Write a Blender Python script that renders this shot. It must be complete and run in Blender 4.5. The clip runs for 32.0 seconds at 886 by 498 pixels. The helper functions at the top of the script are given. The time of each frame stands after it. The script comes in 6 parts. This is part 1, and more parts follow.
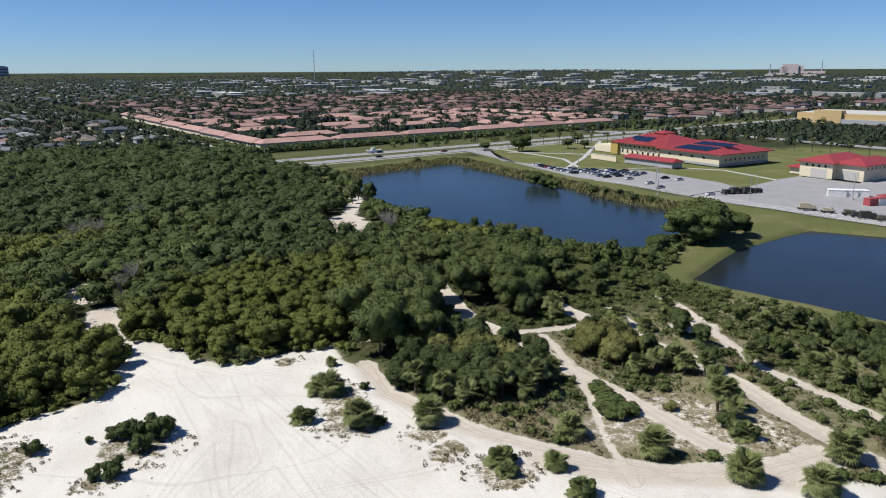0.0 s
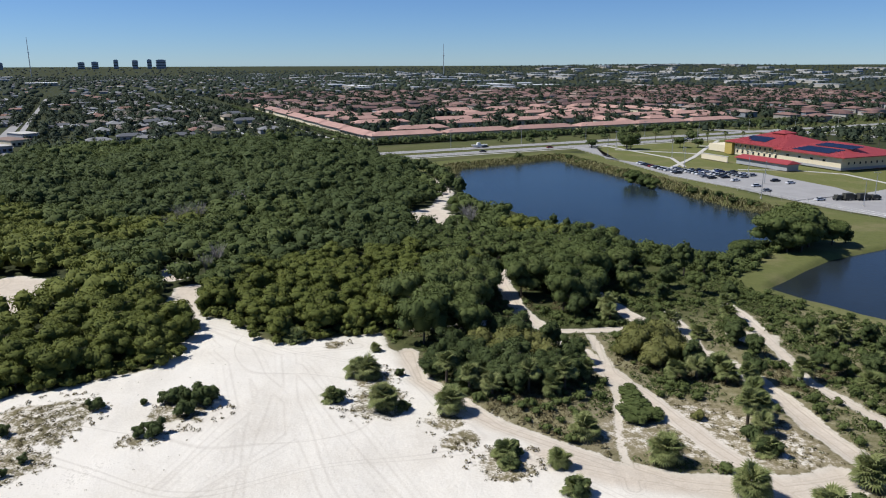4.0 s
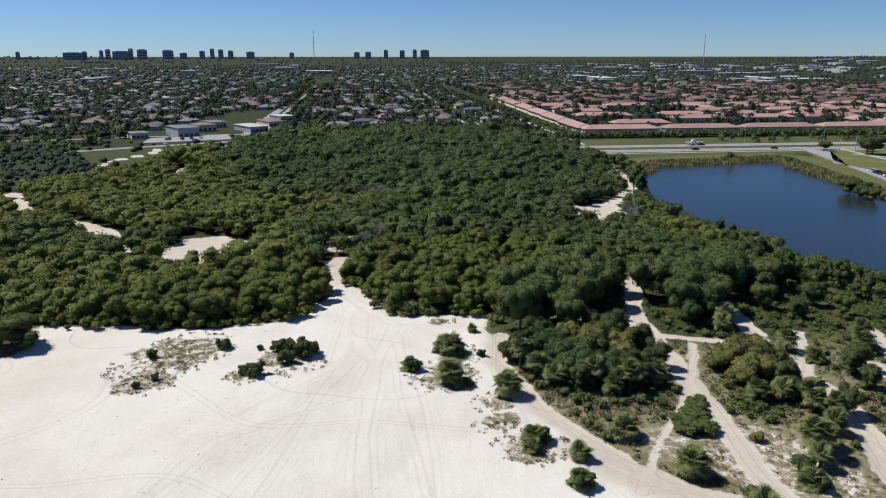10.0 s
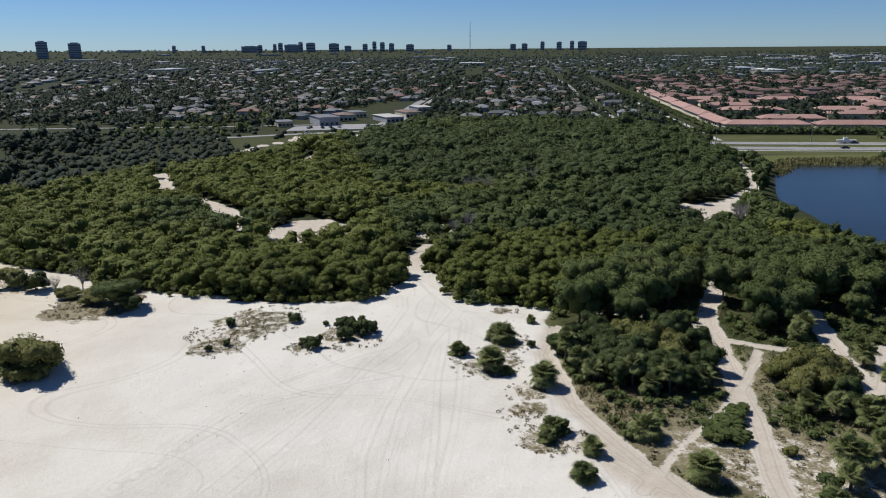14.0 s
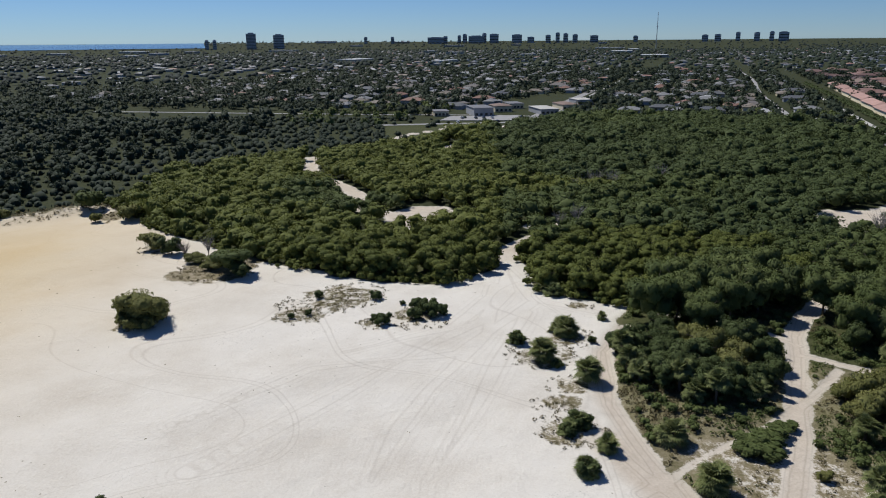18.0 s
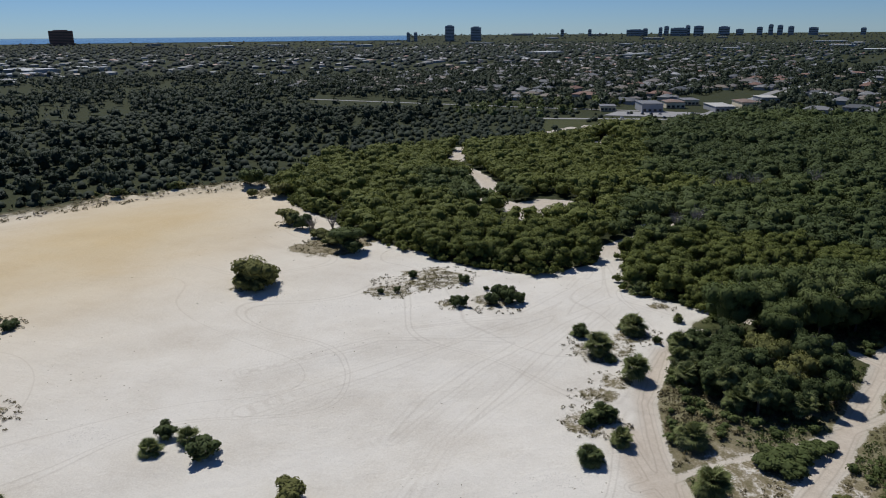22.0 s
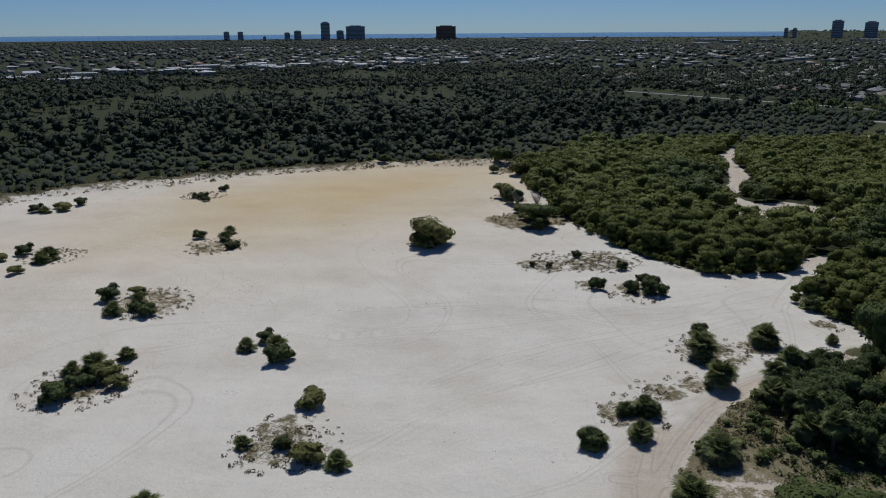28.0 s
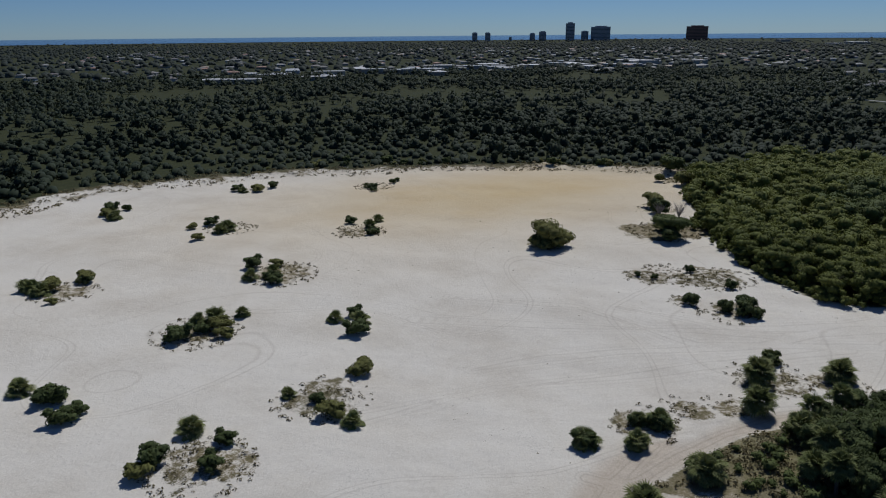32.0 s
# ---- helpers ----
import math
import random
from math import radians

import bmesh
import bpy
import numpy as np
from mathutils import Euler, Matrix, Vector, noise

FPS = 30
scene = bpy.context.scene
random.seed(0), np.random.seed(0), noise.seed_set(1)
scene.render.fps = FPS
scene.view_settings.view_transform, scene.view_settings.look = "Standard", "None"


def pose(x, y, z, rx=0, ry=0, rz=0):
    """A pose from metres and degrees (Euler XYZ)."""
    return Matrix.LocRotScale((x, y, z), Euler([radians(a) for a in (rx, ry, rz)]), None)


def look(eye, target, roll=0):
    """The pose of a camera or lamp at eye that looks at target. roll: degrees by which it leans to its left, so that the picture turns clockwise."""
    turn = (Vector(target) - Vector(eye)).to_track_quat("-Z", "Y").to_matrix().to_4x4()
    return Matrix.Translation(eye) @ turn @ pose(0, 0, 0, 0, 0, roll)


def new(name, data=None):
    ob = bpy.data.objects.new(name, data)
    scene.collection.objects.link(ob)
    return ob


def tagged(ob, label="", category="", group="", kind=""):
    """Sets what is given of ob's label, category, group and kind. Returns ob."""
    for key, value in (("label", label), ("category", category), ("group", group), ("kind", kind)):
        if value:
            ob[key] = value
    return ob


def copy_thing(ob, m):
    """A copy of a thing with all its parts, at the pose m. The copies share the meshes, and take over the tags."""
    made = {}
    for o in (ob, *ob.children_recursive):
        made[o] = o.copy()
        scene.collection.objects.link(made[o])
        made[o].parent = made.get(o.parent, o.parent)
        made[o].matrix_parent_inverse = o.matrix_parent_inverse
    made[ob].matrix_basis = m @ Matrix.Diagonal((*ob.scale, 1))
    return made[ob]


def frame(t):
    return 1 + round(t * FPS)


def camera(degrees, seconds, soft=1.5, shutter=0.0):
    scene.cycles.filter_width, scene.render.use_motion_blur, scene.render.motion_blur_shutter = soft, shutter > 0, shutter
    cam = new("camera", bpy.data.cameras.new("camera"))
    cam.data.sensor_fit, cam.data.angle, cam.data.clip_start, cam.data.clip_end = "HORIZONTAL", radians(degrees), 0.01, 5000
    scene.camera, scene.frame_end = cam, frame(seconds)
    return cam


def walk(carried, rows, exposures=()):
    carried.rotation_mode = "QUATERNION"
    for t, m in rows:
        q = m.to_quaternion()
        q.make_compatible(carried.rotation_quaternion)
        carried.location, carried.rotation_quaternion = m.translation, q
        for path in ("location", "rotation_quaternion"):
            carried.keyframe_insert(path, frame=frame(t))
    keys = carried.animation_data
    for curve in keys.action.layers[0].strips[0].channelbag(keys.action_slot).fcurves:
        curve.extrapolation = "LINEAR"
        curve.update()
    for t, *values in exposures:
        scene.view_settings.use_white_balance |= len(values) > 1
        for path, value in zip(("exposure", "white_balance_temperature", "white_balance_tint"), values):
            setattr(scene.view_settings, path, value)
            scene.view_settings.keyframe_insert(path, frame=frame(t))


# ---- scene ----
# camera, orbiting a sandy clearing at about 53 m height
cam = camera(62.19, 32.0, soft=1.05)
ROWS = [
    (0.0, pose(31.97, -81.76, 53.41, 76.20, 0, 36.88) @ pose(0, 0, 0, 0, 0, -0.32)),
    (1.0, pose(35.23, -80.50, 53.46, 76.11, 0, 39.09) @ pose(0, 0, 0, 0, 0, -0.28)),
    (2.0, pose(38.62, -78.63, 53.65, 75.99, 0, 41.43) @ pose(0, 0, 0, 0, 0, -0.24)),
    (3.0, pose(42.07, -76.47, 54.02, 75.85, 0, 44.11) @ pose(0, 0, 0, 0, 0, -0.21)),
    (3.5, pose(43.76, -75.44, 54.17, 75.83, 0, 45.46) @ pose(0, 0, 0, 0, 0, -0.21)),
    (5.5, pose(50.86, -70.90, 54.67, 75.62, 0, 51.00) @ pose(0, 0, 0, 0, 0, -0.13)),
    (6.0, pose(52.67, -69.74, 54.78, 75.59, 0, 52.49) @ pose(0, 0, 0, 0, 0, -0.14)),
    (7.0, pose(56.25, -66.94, 55.14, 75.53, 0, 55.50) @ pose(0, 0, 0, 0, 0, -0.20)),
    (8.0, pose(59.63, -63.60, 55.32, 75.48, 0, 58.44) @ pose(0, 0, 0, 0, 0, -0.16)),
    (9.0, pose(63.54, -59.80, 55.61, 75.31, 0, 62.13) @ pose(0, 0, 0, 0, 0, -0.10)),
    (10.0, pose(67.32, -55.77, 55.78, 75.11, 0, 66.14) @ pose(0, 0, 0, 0, 0, -0.03)),
    (11.0, pose(70.32, -51.55, 56.03, 74.97, 0, 69.30) @ pose(0, 0, 0, 0, 0, -0.10)),
    (12.0, pose(73.00, -47.65, 56.16, 74.81, 0, 72.27) @ pose(0, 0, 0, 0, 0, -0.20)),
    (13.0, pose(74.85, -43.84, 56.15, 74.68, 0, 75.11) @ pose(0, 0, 0, 0, 0, -0.33)),
    (14.0, pose(76.42, -39.79, 56.03, 74.55, 0, 78.20) @ pose(0, 0, 0, 0, 0, -0.41)),
    (14.5, pose(77.16, -37.53, 55.98, 74.49, 0, 79.71) @ pose(0, 0, 0, 0, 0, -0.50)),
    (16.5, pose(80.28, -27.83, 55.94, 74.13, 0, 87.11) @ pose(0, 0, 0, 0, 0, -0.39)),
    (17.0, pose(81.02, -25.31, 56.10, 74.10, 0, 88.53) @ pose(0, 0, 0, 0, 0, -0.42)),
    (18.0, pose(82.49, -19.80, 56.31, 74.00, 0, 92.15) @ pose(0, 0, 0, 0, 0, -0.47)),
    (19.0, pose(83.57, -14.44, 56.33, 73.87, 0, 95.92) @ pose(0, 0, 0, 0, 0, -0.52)),
    (20.0, pose(84.95, -8.84, 56.57, 73.83, 0, 99.79) @ pose(0, 0, 0, 0, 0, -0.61)),
    (21.0, pose(85.97, -3.30, 56.90, 73.73, 0, 103.22) @ pose(0, 0, 0, 0, 0, -0.57)),
    (22.0, pose(86.30, 2.85, 57.10, 73.55, 0, 107.06) @ pose(0, 0, 0, 0, 0, -0.47)),
    (23.0, pose(85.34, 10.02, 56.83, 73.40, 0, 111.51) @ pose(0, 0, 0, 0, 0, -0.45)),
    (24.0, pose(83.71, 17.29, 56.22, 73.32, 0, 116.65) @ pose(0, 0, 0, 0, 0, -0.46)),
    (25.0, pose(81.53, 23.97, 55.40, 73.33, 0, 121.31) @ pose(0, 0, 0, 0, 0, -0.44)),
    (25.5, pose(79.91, 27.11, 54.86, 73.35, 0, 123.74) @ pose(0, 0, 0, 0, 0, -0.44)),
    (27.5, pose(72.26, 38.88, 52.95, 73.42, 0, 131.85) @ pose(0, 0, 0, 0, 0, -0.40)),
    (28.0, pose(70.29, 41.70, 52.59, 73.48, 0, 134.36) @ pose(0, 0, 0, 0, 0, -0.39)),
    (29.0, pose(66.35, 47.25, 52.33, 73.45, 0, 138.77) @ pose(0, 0, 0, 0, 0, -0.27)),
    (30.0, pose(62.56, 53.33, 52.77, 73.45, 0, 143.21) @ pose(0, 0, 0, 0, 0, -0.32)),
    (31.0, pose(58.41, 59.87, 53.58, 73.49, 0, 148.45) @ pose(0, 0, 0, 0, 0, -0.41)),
    (32.0, pose(53.25, 66.46, 54.58, 73.63, 0, 152.96) @ pose(0, 0, 0, 0, 0, -0.52)),
]

EXPOSURES = [(0.0, 0.18, 6200, 10), (8.0, 0.14, 6200, 10), (13.0, -0.06, 6200, 10), (19.0, -0.22, 6200, 10), (25.0, -0.60, 6100, 10), (32.0, -0.86, 6000, 10)]
walk(cam, ROWS, EXPOSURES)

# daylight: high sun, clear sky
SUN_AZ = Vector((-0.74, -0.68, 0)).normalized()
SUN_EL = radians(53)
world = bpy.data.worlds.new("sky")
scene.world = world
world.use_nodes = True
wt = world.node_tree
sky = wt.nodes.new("ShaderNodeTexSky")
sky.sky_type = "NISHITA"
sky.sun_disc = False
sky.sun_elevation = SUN_EL
sky.sun_rotation = math.atan2(SUN_AZ.x, SUN_AZ.y)
sky.air_density, sky.dust_density, sky.ozone_density = 0.75, 0.0, 3.0
tint = wt.nodes.new("ShaderNodeMix")
tint.data_type, tint.blend_type = "RGBA", "MULTIPLY"
tint.inputs["Factor"].default_value = 1.0
tint.inputs[7].default_value = (0.60, 0.79, 1.08, 1)
wt.links.new(sky.outputs[0], tint.inputs[6])
wt.links.new(tint.outputs[2], wt.nodes["Background"].inputs[0])
wt.nodes["Background"].inputs[1].default_value = 0.075
sun_data = bpy.data.lights.new("sun", "SUN")
sun_data.energy, sun_data.angle, sun_data.color = 4.8, radians(0.6), (1.0, 0.96, 0.89)
sun = new("sun", sun_data)
sun_dir = Vector((SUN_AZ.x * math.cos(SUN_EL), SUN_AZ.y * math.cos(SUN_EL), math.sin(SUN_EL)))
sun.matrix_world = look(sun_dir * 400, (0, 0, 0))


# ---- materials ----
def nodes_of(name):
    m = bpy.data.materials.new(name)
    m.use_nodes = True
    return m, m.node_tree, m.node_tree.nodes["Principled BSDF"]


def noise_node(nt, scale, detail=5.0, rough=0.6):
    n = nt.nodes.new("ShaderNodeTexNoise")
    n.inputs["Scale"].default_value, n.inputs["Detail"].default_value, n.inputs["Roughness"].default_value = scale, detail, rough
    return n


def ramp(nt, src, stops):
    r = nt.nodes.new("ShaderNodeValToRGB")
    e = r.color_ramp.elements
    while len(e) < len(stops):
        e.new(0.5)
    for el, (p, c) in zip(e, stops):
        el.position, el.color = p, (*c, 1)
    nt.links.new(src, r.inputs[0])
    return r


def mix_rgb(nt, fac, a, b, mode="MIX"):
    n = nt.nodes.new("ShaderNodeMix")
    n.data_type, n.blend_type = "RGBA", mode
    for sock, val in ((n.inputs["Factor"], fac), (n.inputs[6], a), (n.inputs[7], b)):
        if isinstance(val, (int, float)):
            sock.default_value = val
        elif isinstance(val, tuple):
            sock.default_value = (*val, 1)
        else:
            nt.links.new(val, sock)
    return n.outputs[2]


def calc(nt, op, a, b=0.0, clamp=False):
    n = nt.nodes.new("ShaderNodeMath")
    n.operation, n.use_clamp = op, clamp
    for i, v in enumerate((a, b)):
        if isinstance(v, (int, float)):
            n.inputs[i].default_value = v
        else:
            nt.links.new(v, n.inputs[i])
    return n.outputs[0]


def world_pos(nt):
    return nt.nodes.new("ShaderNodeNewGeometry").outputs["Position"]


def bump(nt, bs, height, strength, dist):
    b = nt.nodes.new("ShaderNodeBump")
    b.inputs["Strength"].default_value, b.inputs["Distance"].default_value = strength, dist
    nt.links.new(height, b.inputs["Height"])
    nt.links.new(b.outputs[0], bs.inputs["Normal"])


def plain(name, col, rough=0.6, metal=0.0, var=0.25, scale=1.5, fine=12.0, bmp=0.0, island=0.0, vary=0.0):
    """A painted or mineral surface with variation at two scales."""
    m, nt, bs = nodes_of(name)
    pos = world_pos(nt)
    big, small = noise_node(nt, scale, 4), noise_node(nt, fine, 3)
    nt.links.new(pos, big.inputs["Vector"])
    nt.links.new(pos, small.inputs["Vector"])
    v = calc(nt, "ADD", calc(nt, "MULTIPLY", big.outputs[0], 0.65), calc(nt, "MULTIPLY", small.outputs[0], 0.35))
    lo = tuple(c * (1 - var) for c in col)
    hi = tuple(min(1, c * (1 + var)) for c in col)
    out = ramp(nt, v, [(0.3, lo), (0.7, hi)]).outputs[0]
    if island:
        g = nt.nodes.new("ShaderNodeNewGeometry")
        f = calc(nt, "ADD", calc(nt, "MULTIPLY", g.outputs["Random Per Island"], island), 1 - island / 2)
        out = mix_rgb(nt, 1.0, out, f, "MULTIPLY")
    if vary:
        o = nt.nodes.new("ShaderNodeObjectInfo")
        f = calc(nt, "ADD", calc(nt, "MULTIPLY", o.outputs["Random"], vary), 1 - vary / 2)
        out = mix_rgb(nt, 1.0, out, f, "MULTIPLY")
    nt.links.new(out, bs.inputs["Base Color"])
    bs.inputs["Roughness"].default_value, bs.inputs["Metallic"].default_value = rough, metal
    if bmp:
        bump(nt, bs, small.outputs[0], bmp, 0.05)
    return m


def leafy(name, dark, mid, light, rough=0.75):
    """Foliage: tint per leaf clump, per plant and by a slow drift over the ground."""
    m, nt, bs = nodes_of(name)
    g = nt.nodes.new("ShaderNodeNewGeometry")
    o = nt.nodes.new("ShaderNodeObjectInfo")
    slow = noise_node(nt, 0.06, 3)
    nt.links.new(g.outputs["Position"], slow.inputs["Vector"])
    crown = noise_node(nt, 0.2, 2)
    nt.links.new(g.outputs["Position"], crown.inputs["Vector"])
    v = calc(nt, "ADD", calc(nt, "ADD", calc(nt, "MULTIPLY", g.outputs["Random Per Island"], 0.3), calc(nt, "MULTIPLY", crown.outputs[0], 0.4)),
             calc(nt, "ADD", calc(nt, "MULTIPLY", o.outputs["Random"], 0.2), calc(nt, "MULTIPLY", slow.outputs[0], 0.4)))
    col = ramp(nt, v, [(0.2, dark), (0.6, mid), (1.0, light)]).outputs[0]
    nt.links.new(col, bs.inputs["Base Color"])
    bs.inputs["Roughness"].default_value = rough
    bs.inputs["Specular IOR Level"].default_value = 0.12
    tr = nt.nodes.new("ShaderNodeBsdfTranslucent")
    nt.links.new(col, tr.inputs[0])
    ad = nt.nodes.new("ShaderNodeMixShader")
    ad.inputs[0].default_value = 0.16
    nt.links.new(bs.outputs[0], ad.inputs[1])
    nt.links.new(tr.outputs[0], ad.inputs[2])
    nt.links.new(ad.outputs[0], nt.nodes["Material Output"].inputs[0])
    return m


def many(name, stops, rough=0.7, var=0.2):
    """Colours picked per loose piece from a ramp of stepped stops."""
    m, nt, bs = nodes_of(name)
    g = nt.nodes.new("ShaderNodeNewGeometry")
    r = ramp(nt, g.outputs["Random Per Island"], stops)
    r.color_ramp.interpolation = "CONSTANT"
    n = noise_node(nt, 1.2, 4)
    nt.links.new(g.outputs["Position"], n.inputs["Vector"])
    f = calc(nt, "ADD", calc(nt, "MULTIPLY", n.outputs[0], var * 2), 1 - var)
    nt.links.new(mix_rgb(nt, 1.0, r.outputs[0], f, "MULTIPLY"), bs.inputs["Base Color"])
    bs.inputs["Roughness"].default_value = rough
    return m


def ground_material():
    m, nt, bs = nodes_of("ground")
    pos = world_pos(nt)
    at = nt.nodes.new("ShaderNodeAttribute")
    at.attribute_name = "cover"
    sp = nt.nodes.new("ShaderNodeSeparateColor")
    nt.links.new(at.outputs["Color"], sp.inputs[0])
    n1, n2, n3, n4 = noise_node(nt, 0.05, 6), noise_node(nt, 0.5, 8, 0.7), noise_node(nt, 3.0, 6, 0.7), noise_node(nt, 0.012, 4)
    for n in (n1, n2, n3, n4):
        nt.links.new(pos, n.inputs["Vector"])
    rough_edge = calc(nt, "ADD", calc(nt, "MULTIPLY", n2.outputs[0], 0.6), calc(nt, "MULTIPLY", n3.outputs[0], 0.4))
    # sand: near white, beige on driven tracks
    sand = ramp(nt, calc(nt, "ADD", calc(nt, "MULTIPLY", n1.outputs[0], 0.6), calc(nt, "MULTIPLY", n3.outputs[0], 0.4)),
                [(0.3, (0.52, 0.465, 0.385)), (0.5, (0.65, 0.605, 0.525)), (0.7, (0.75, 0.71, 0.635))]).outputs[0]
    track = ramp(nt, rough_edge, [(0.3, (0.40, 0.325, 0.245)), (0.7, (0.60, 0.52, 0.42))]).outputs[0]
    sand = mix_rgb(nt, calc(nt, "MULTIPLY", at.outputs["Alpha"], 0.8), sand, track)
    # faint looping wheel marks
    n5 = noise_node(nt, 0.016, 1, 0.4)
    nt.links.new(pos, n5.inputs["Vector"])
    for lev, wd in ((0.5, 0.002), (0.509, 0.002), (0.43, 0.002)):
        line = calc(nt, "SUBTRACT", 1.0, calc(nt, "DIVIDE", calc(nt, "ABSOLUTE", calc(nt, "SUBTRACT", n5.outputs[0], lev)), wd), True)
        sand = mix_rgb(nt, calc(nt, "MULTIPLY", line, calc(nt, "MULTIPLY", n2.outputs[0], 0.6)), sand, (0.38, 0.33, 0.27))
    tk = nt.nodes.new("ShaderNodeAttribute")
    tk.attribute_name = "wheel"
    for off, wd, k in ((0.85, 0.34, 0.32), (2.0, 0.3, 0.17), (3.3, 0.3, 0.11)):
        mark = calc(nt, "SUBTRACT", 1.0, calc(nt, "DIVIDE", calc(nt, "ABSOLUTE", calc(nt, "SUBTRACT", tk.outputs["Fac"], off)), wd), True)
        sand = mix_rgb(nt, calc(nt, "MULTIPLY", mark, calc(nt, "MULTIPLY", n2.outputs[0], k * 1.5)), sand, (0.36, 0.31, 0.25))
    speck = calc(nt, "MULTIPLY", calc(nt, "SUBTRACT", calc(nt, "MULTIPLY", n3.outputs[0], n1.outputs[0]), 0.335), 14.0, True)
    sand = mix_rgb(nt, calc(nt, "MULTIPLY", speck, 0.4), sand, (0.25, 0.21, 0.15))
    yellow = mix_rgb(nt, n1.outputs[0], (0.55, 0.40, 0.20), (0.60, 0.50, 0.33))
    sand = mix_rgb(nt, sp.outputs["Blue"], sand, yellow)
    # scrub floor: litter, dry grass, sand showing through
    scrub = ramp(nt, rough_edge, [(0.28, (0.085, 0.075, 0.038)), (0.42, (0.17, 0.145, 0.078)), (0.52, (0.27, 0.225, 0.145)), (0.62, (0.39, 0.335, 0.25))]).outputs[0]
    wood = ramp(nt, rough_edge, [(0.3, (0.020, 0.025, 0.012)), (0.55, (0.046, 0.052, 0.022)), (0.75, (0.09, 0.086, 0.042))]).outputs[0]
    lawn = ramp(nt, rough_edge, [(0.3, (0.095, 0.105, 0.034)), (0.6, (0.14, 0.148, 0.05)), (0.8, (0.20, 0.185, 0.08))]).outputs[0]
    lawn = mix_rgb(nt, calc(nt, "MULTIPLY", calc(nt, "SUBTRACT", n1.outputs[0], 0.5), 3.0, True), lawn, (0.24, 0.20, 0.11))
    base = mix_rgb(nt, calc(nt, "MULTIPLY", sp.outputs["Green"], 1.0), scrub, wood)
    edge = calc(nt, "ADD", sp.outputs["Red"], calc(nt, "MULTIPLY", calc(nt, "SUBTRACT", rough_edge, 0.5), 1.5))
    fac = calc(nt, "MULTIPLY", calc(nt, "SUBTRACT", edge, 0.42), 7.0, True)
    col = mix_rgb(nt, fac, base, sand)
    rt = nt.nodes.new("ShaderNodeAttribute")
    rt.attribute_name = "lateral"
    across = calc(nt, "ADD", rt.outputs["Fac"], calc(nt, "MULTIPLY", calc(nt, "SUBTRACT", n1.outputs[0], 0.5), 2.4))
    for off, wd, k in ((0.7, 0.22, 0.55), (1.35, 0.16, 0.35)):
        rut = calc(nt, "SUBTRACT", 1.0, calc(nt, "DIVIDE", calc(nt, "ABSOLUTE", calc(nt, "SUBTRACT", across, off)), wd), True)
        col = mix_rgb(nt, calc(nt, "MULTIPLY", calc(nt, "MULTIPLY", rut, fac), calc(nt, "MULTIPLY", n2.outputs[0], k)), col, (0.22, 0.175, 0.13))
    lw = nt.nodes.new("ShaderNodeAttribute")
    lw.attribute_name = "lawn"
    col = mix_rgb(nt, lw.outputs["Fac"], col, lawn)
    nt.links.new(col, bs.inputs["Base Color"])
    bs.inputs["Roughness"].default_value = 0.95
    bs.inputs["Specular IOR Level"].default_value = 0.1
    h = calc(nt, "ADD", calc(nt, "MULTIPLY", n2.outputs[0], 1.0), calc(nt, "MULTIPLY", n3.outputs[0], 0.35))
    bump(nt, bs, h, 0.6, 0.35)
    return m


def water_material(name, deep):
    m, nt, bs = nodes_of(name)
    pos = world_pos(nt)
    n = noise_node(nt, 1.3, 3)
    b = noise_node(nt, 0.03, 3)
    nt.links.new(pos, n.inputs["Vector"])
    nt.links.new(pos, b.inputs["Vector"])
    nt.links.new(ramp(nt, b.outputs[0], [(0.3, deep), (0.7, tuple(c * 1.4 for c in deep))]).outputs[0], bs.inputs["Base Color"])
    bs.inputs["Roughness"].default_value = 0.12
    bs.inputs["IOR"].default_value = 1.33
    bs.inputs["Specular IOR Level"].default_value = 0.36
    bump(nt, bs, n.outputs[0], 0.4, 0.14)
    return m


M_GROUND = ground_material()
M_LAKE = water_material("lake_water", (0.016, 0.024, 0.028))
M_POND = water_material("pond_water", (0.016, 0.021, 0.023))
M_LEAF = [leafy("leaf_green", (0.050, 0.068, 0.022), (0.083, 0.107, 0.033), (0.132, 0.154, 0.054)),
          leafy("leaf_dark", (0.038, 0.054, 0.020), (0.066, 0.088, 0.030), (0.106, 0.130, 0.050)),
          leafy("leaf_olive", (0.084, 0.088, 0.028), (0.144, 0.148, 0.046), (0.220, 0.215, 0.076)),
          leafy("leaf_bright", (0.064, 0.078, 0.019), (0.106, 0.124, 0.028), (0.164, 0.178, 0.044)),
          # far trees: the bluish cast of distance haze is put into this leaf colour
          leafy("leaf_far_hazed", (0.021, 0.030, 0.025), (0.035, 0.047, 0.039), (0.056, 0.070, 0.055)),
          leafy("leaf_pine", (0.020, 0.030, 0.019), (0.035, 0.049, 0.030), (0.060, 0.076, 0.044))]
M_PALM = leafy("palm_frond", (0.075, 0.095, 0.030), (0.145, 0.168, 0.058), (0.28, 0.285, 0.12), 0.7)
M_DRYFROND = plain("dry_frond", (0.16, 0.12, 0.075), 0.9, var=0.4)
M_BARK = plain("bark", (0.10, 0.08, 0.06), 0.95, var=0.4, scale=2, fine=15, bmp=0.6)
M_DEADWOOD = plain("dead_wood", (0.26, 0.23, 0.21), 0.9, var=0.3)
M_REED = leafy("reed", (0.11, 0.115, 0.05), (0.22, 0.21, 0.10), (0.36, 0.31, 0.17))
M_DRY = leafy("dry_grass", (0.06, 0.052, 0.024), (0.13, 0.11, 0.055), (0.24, 0.20, 0.11))
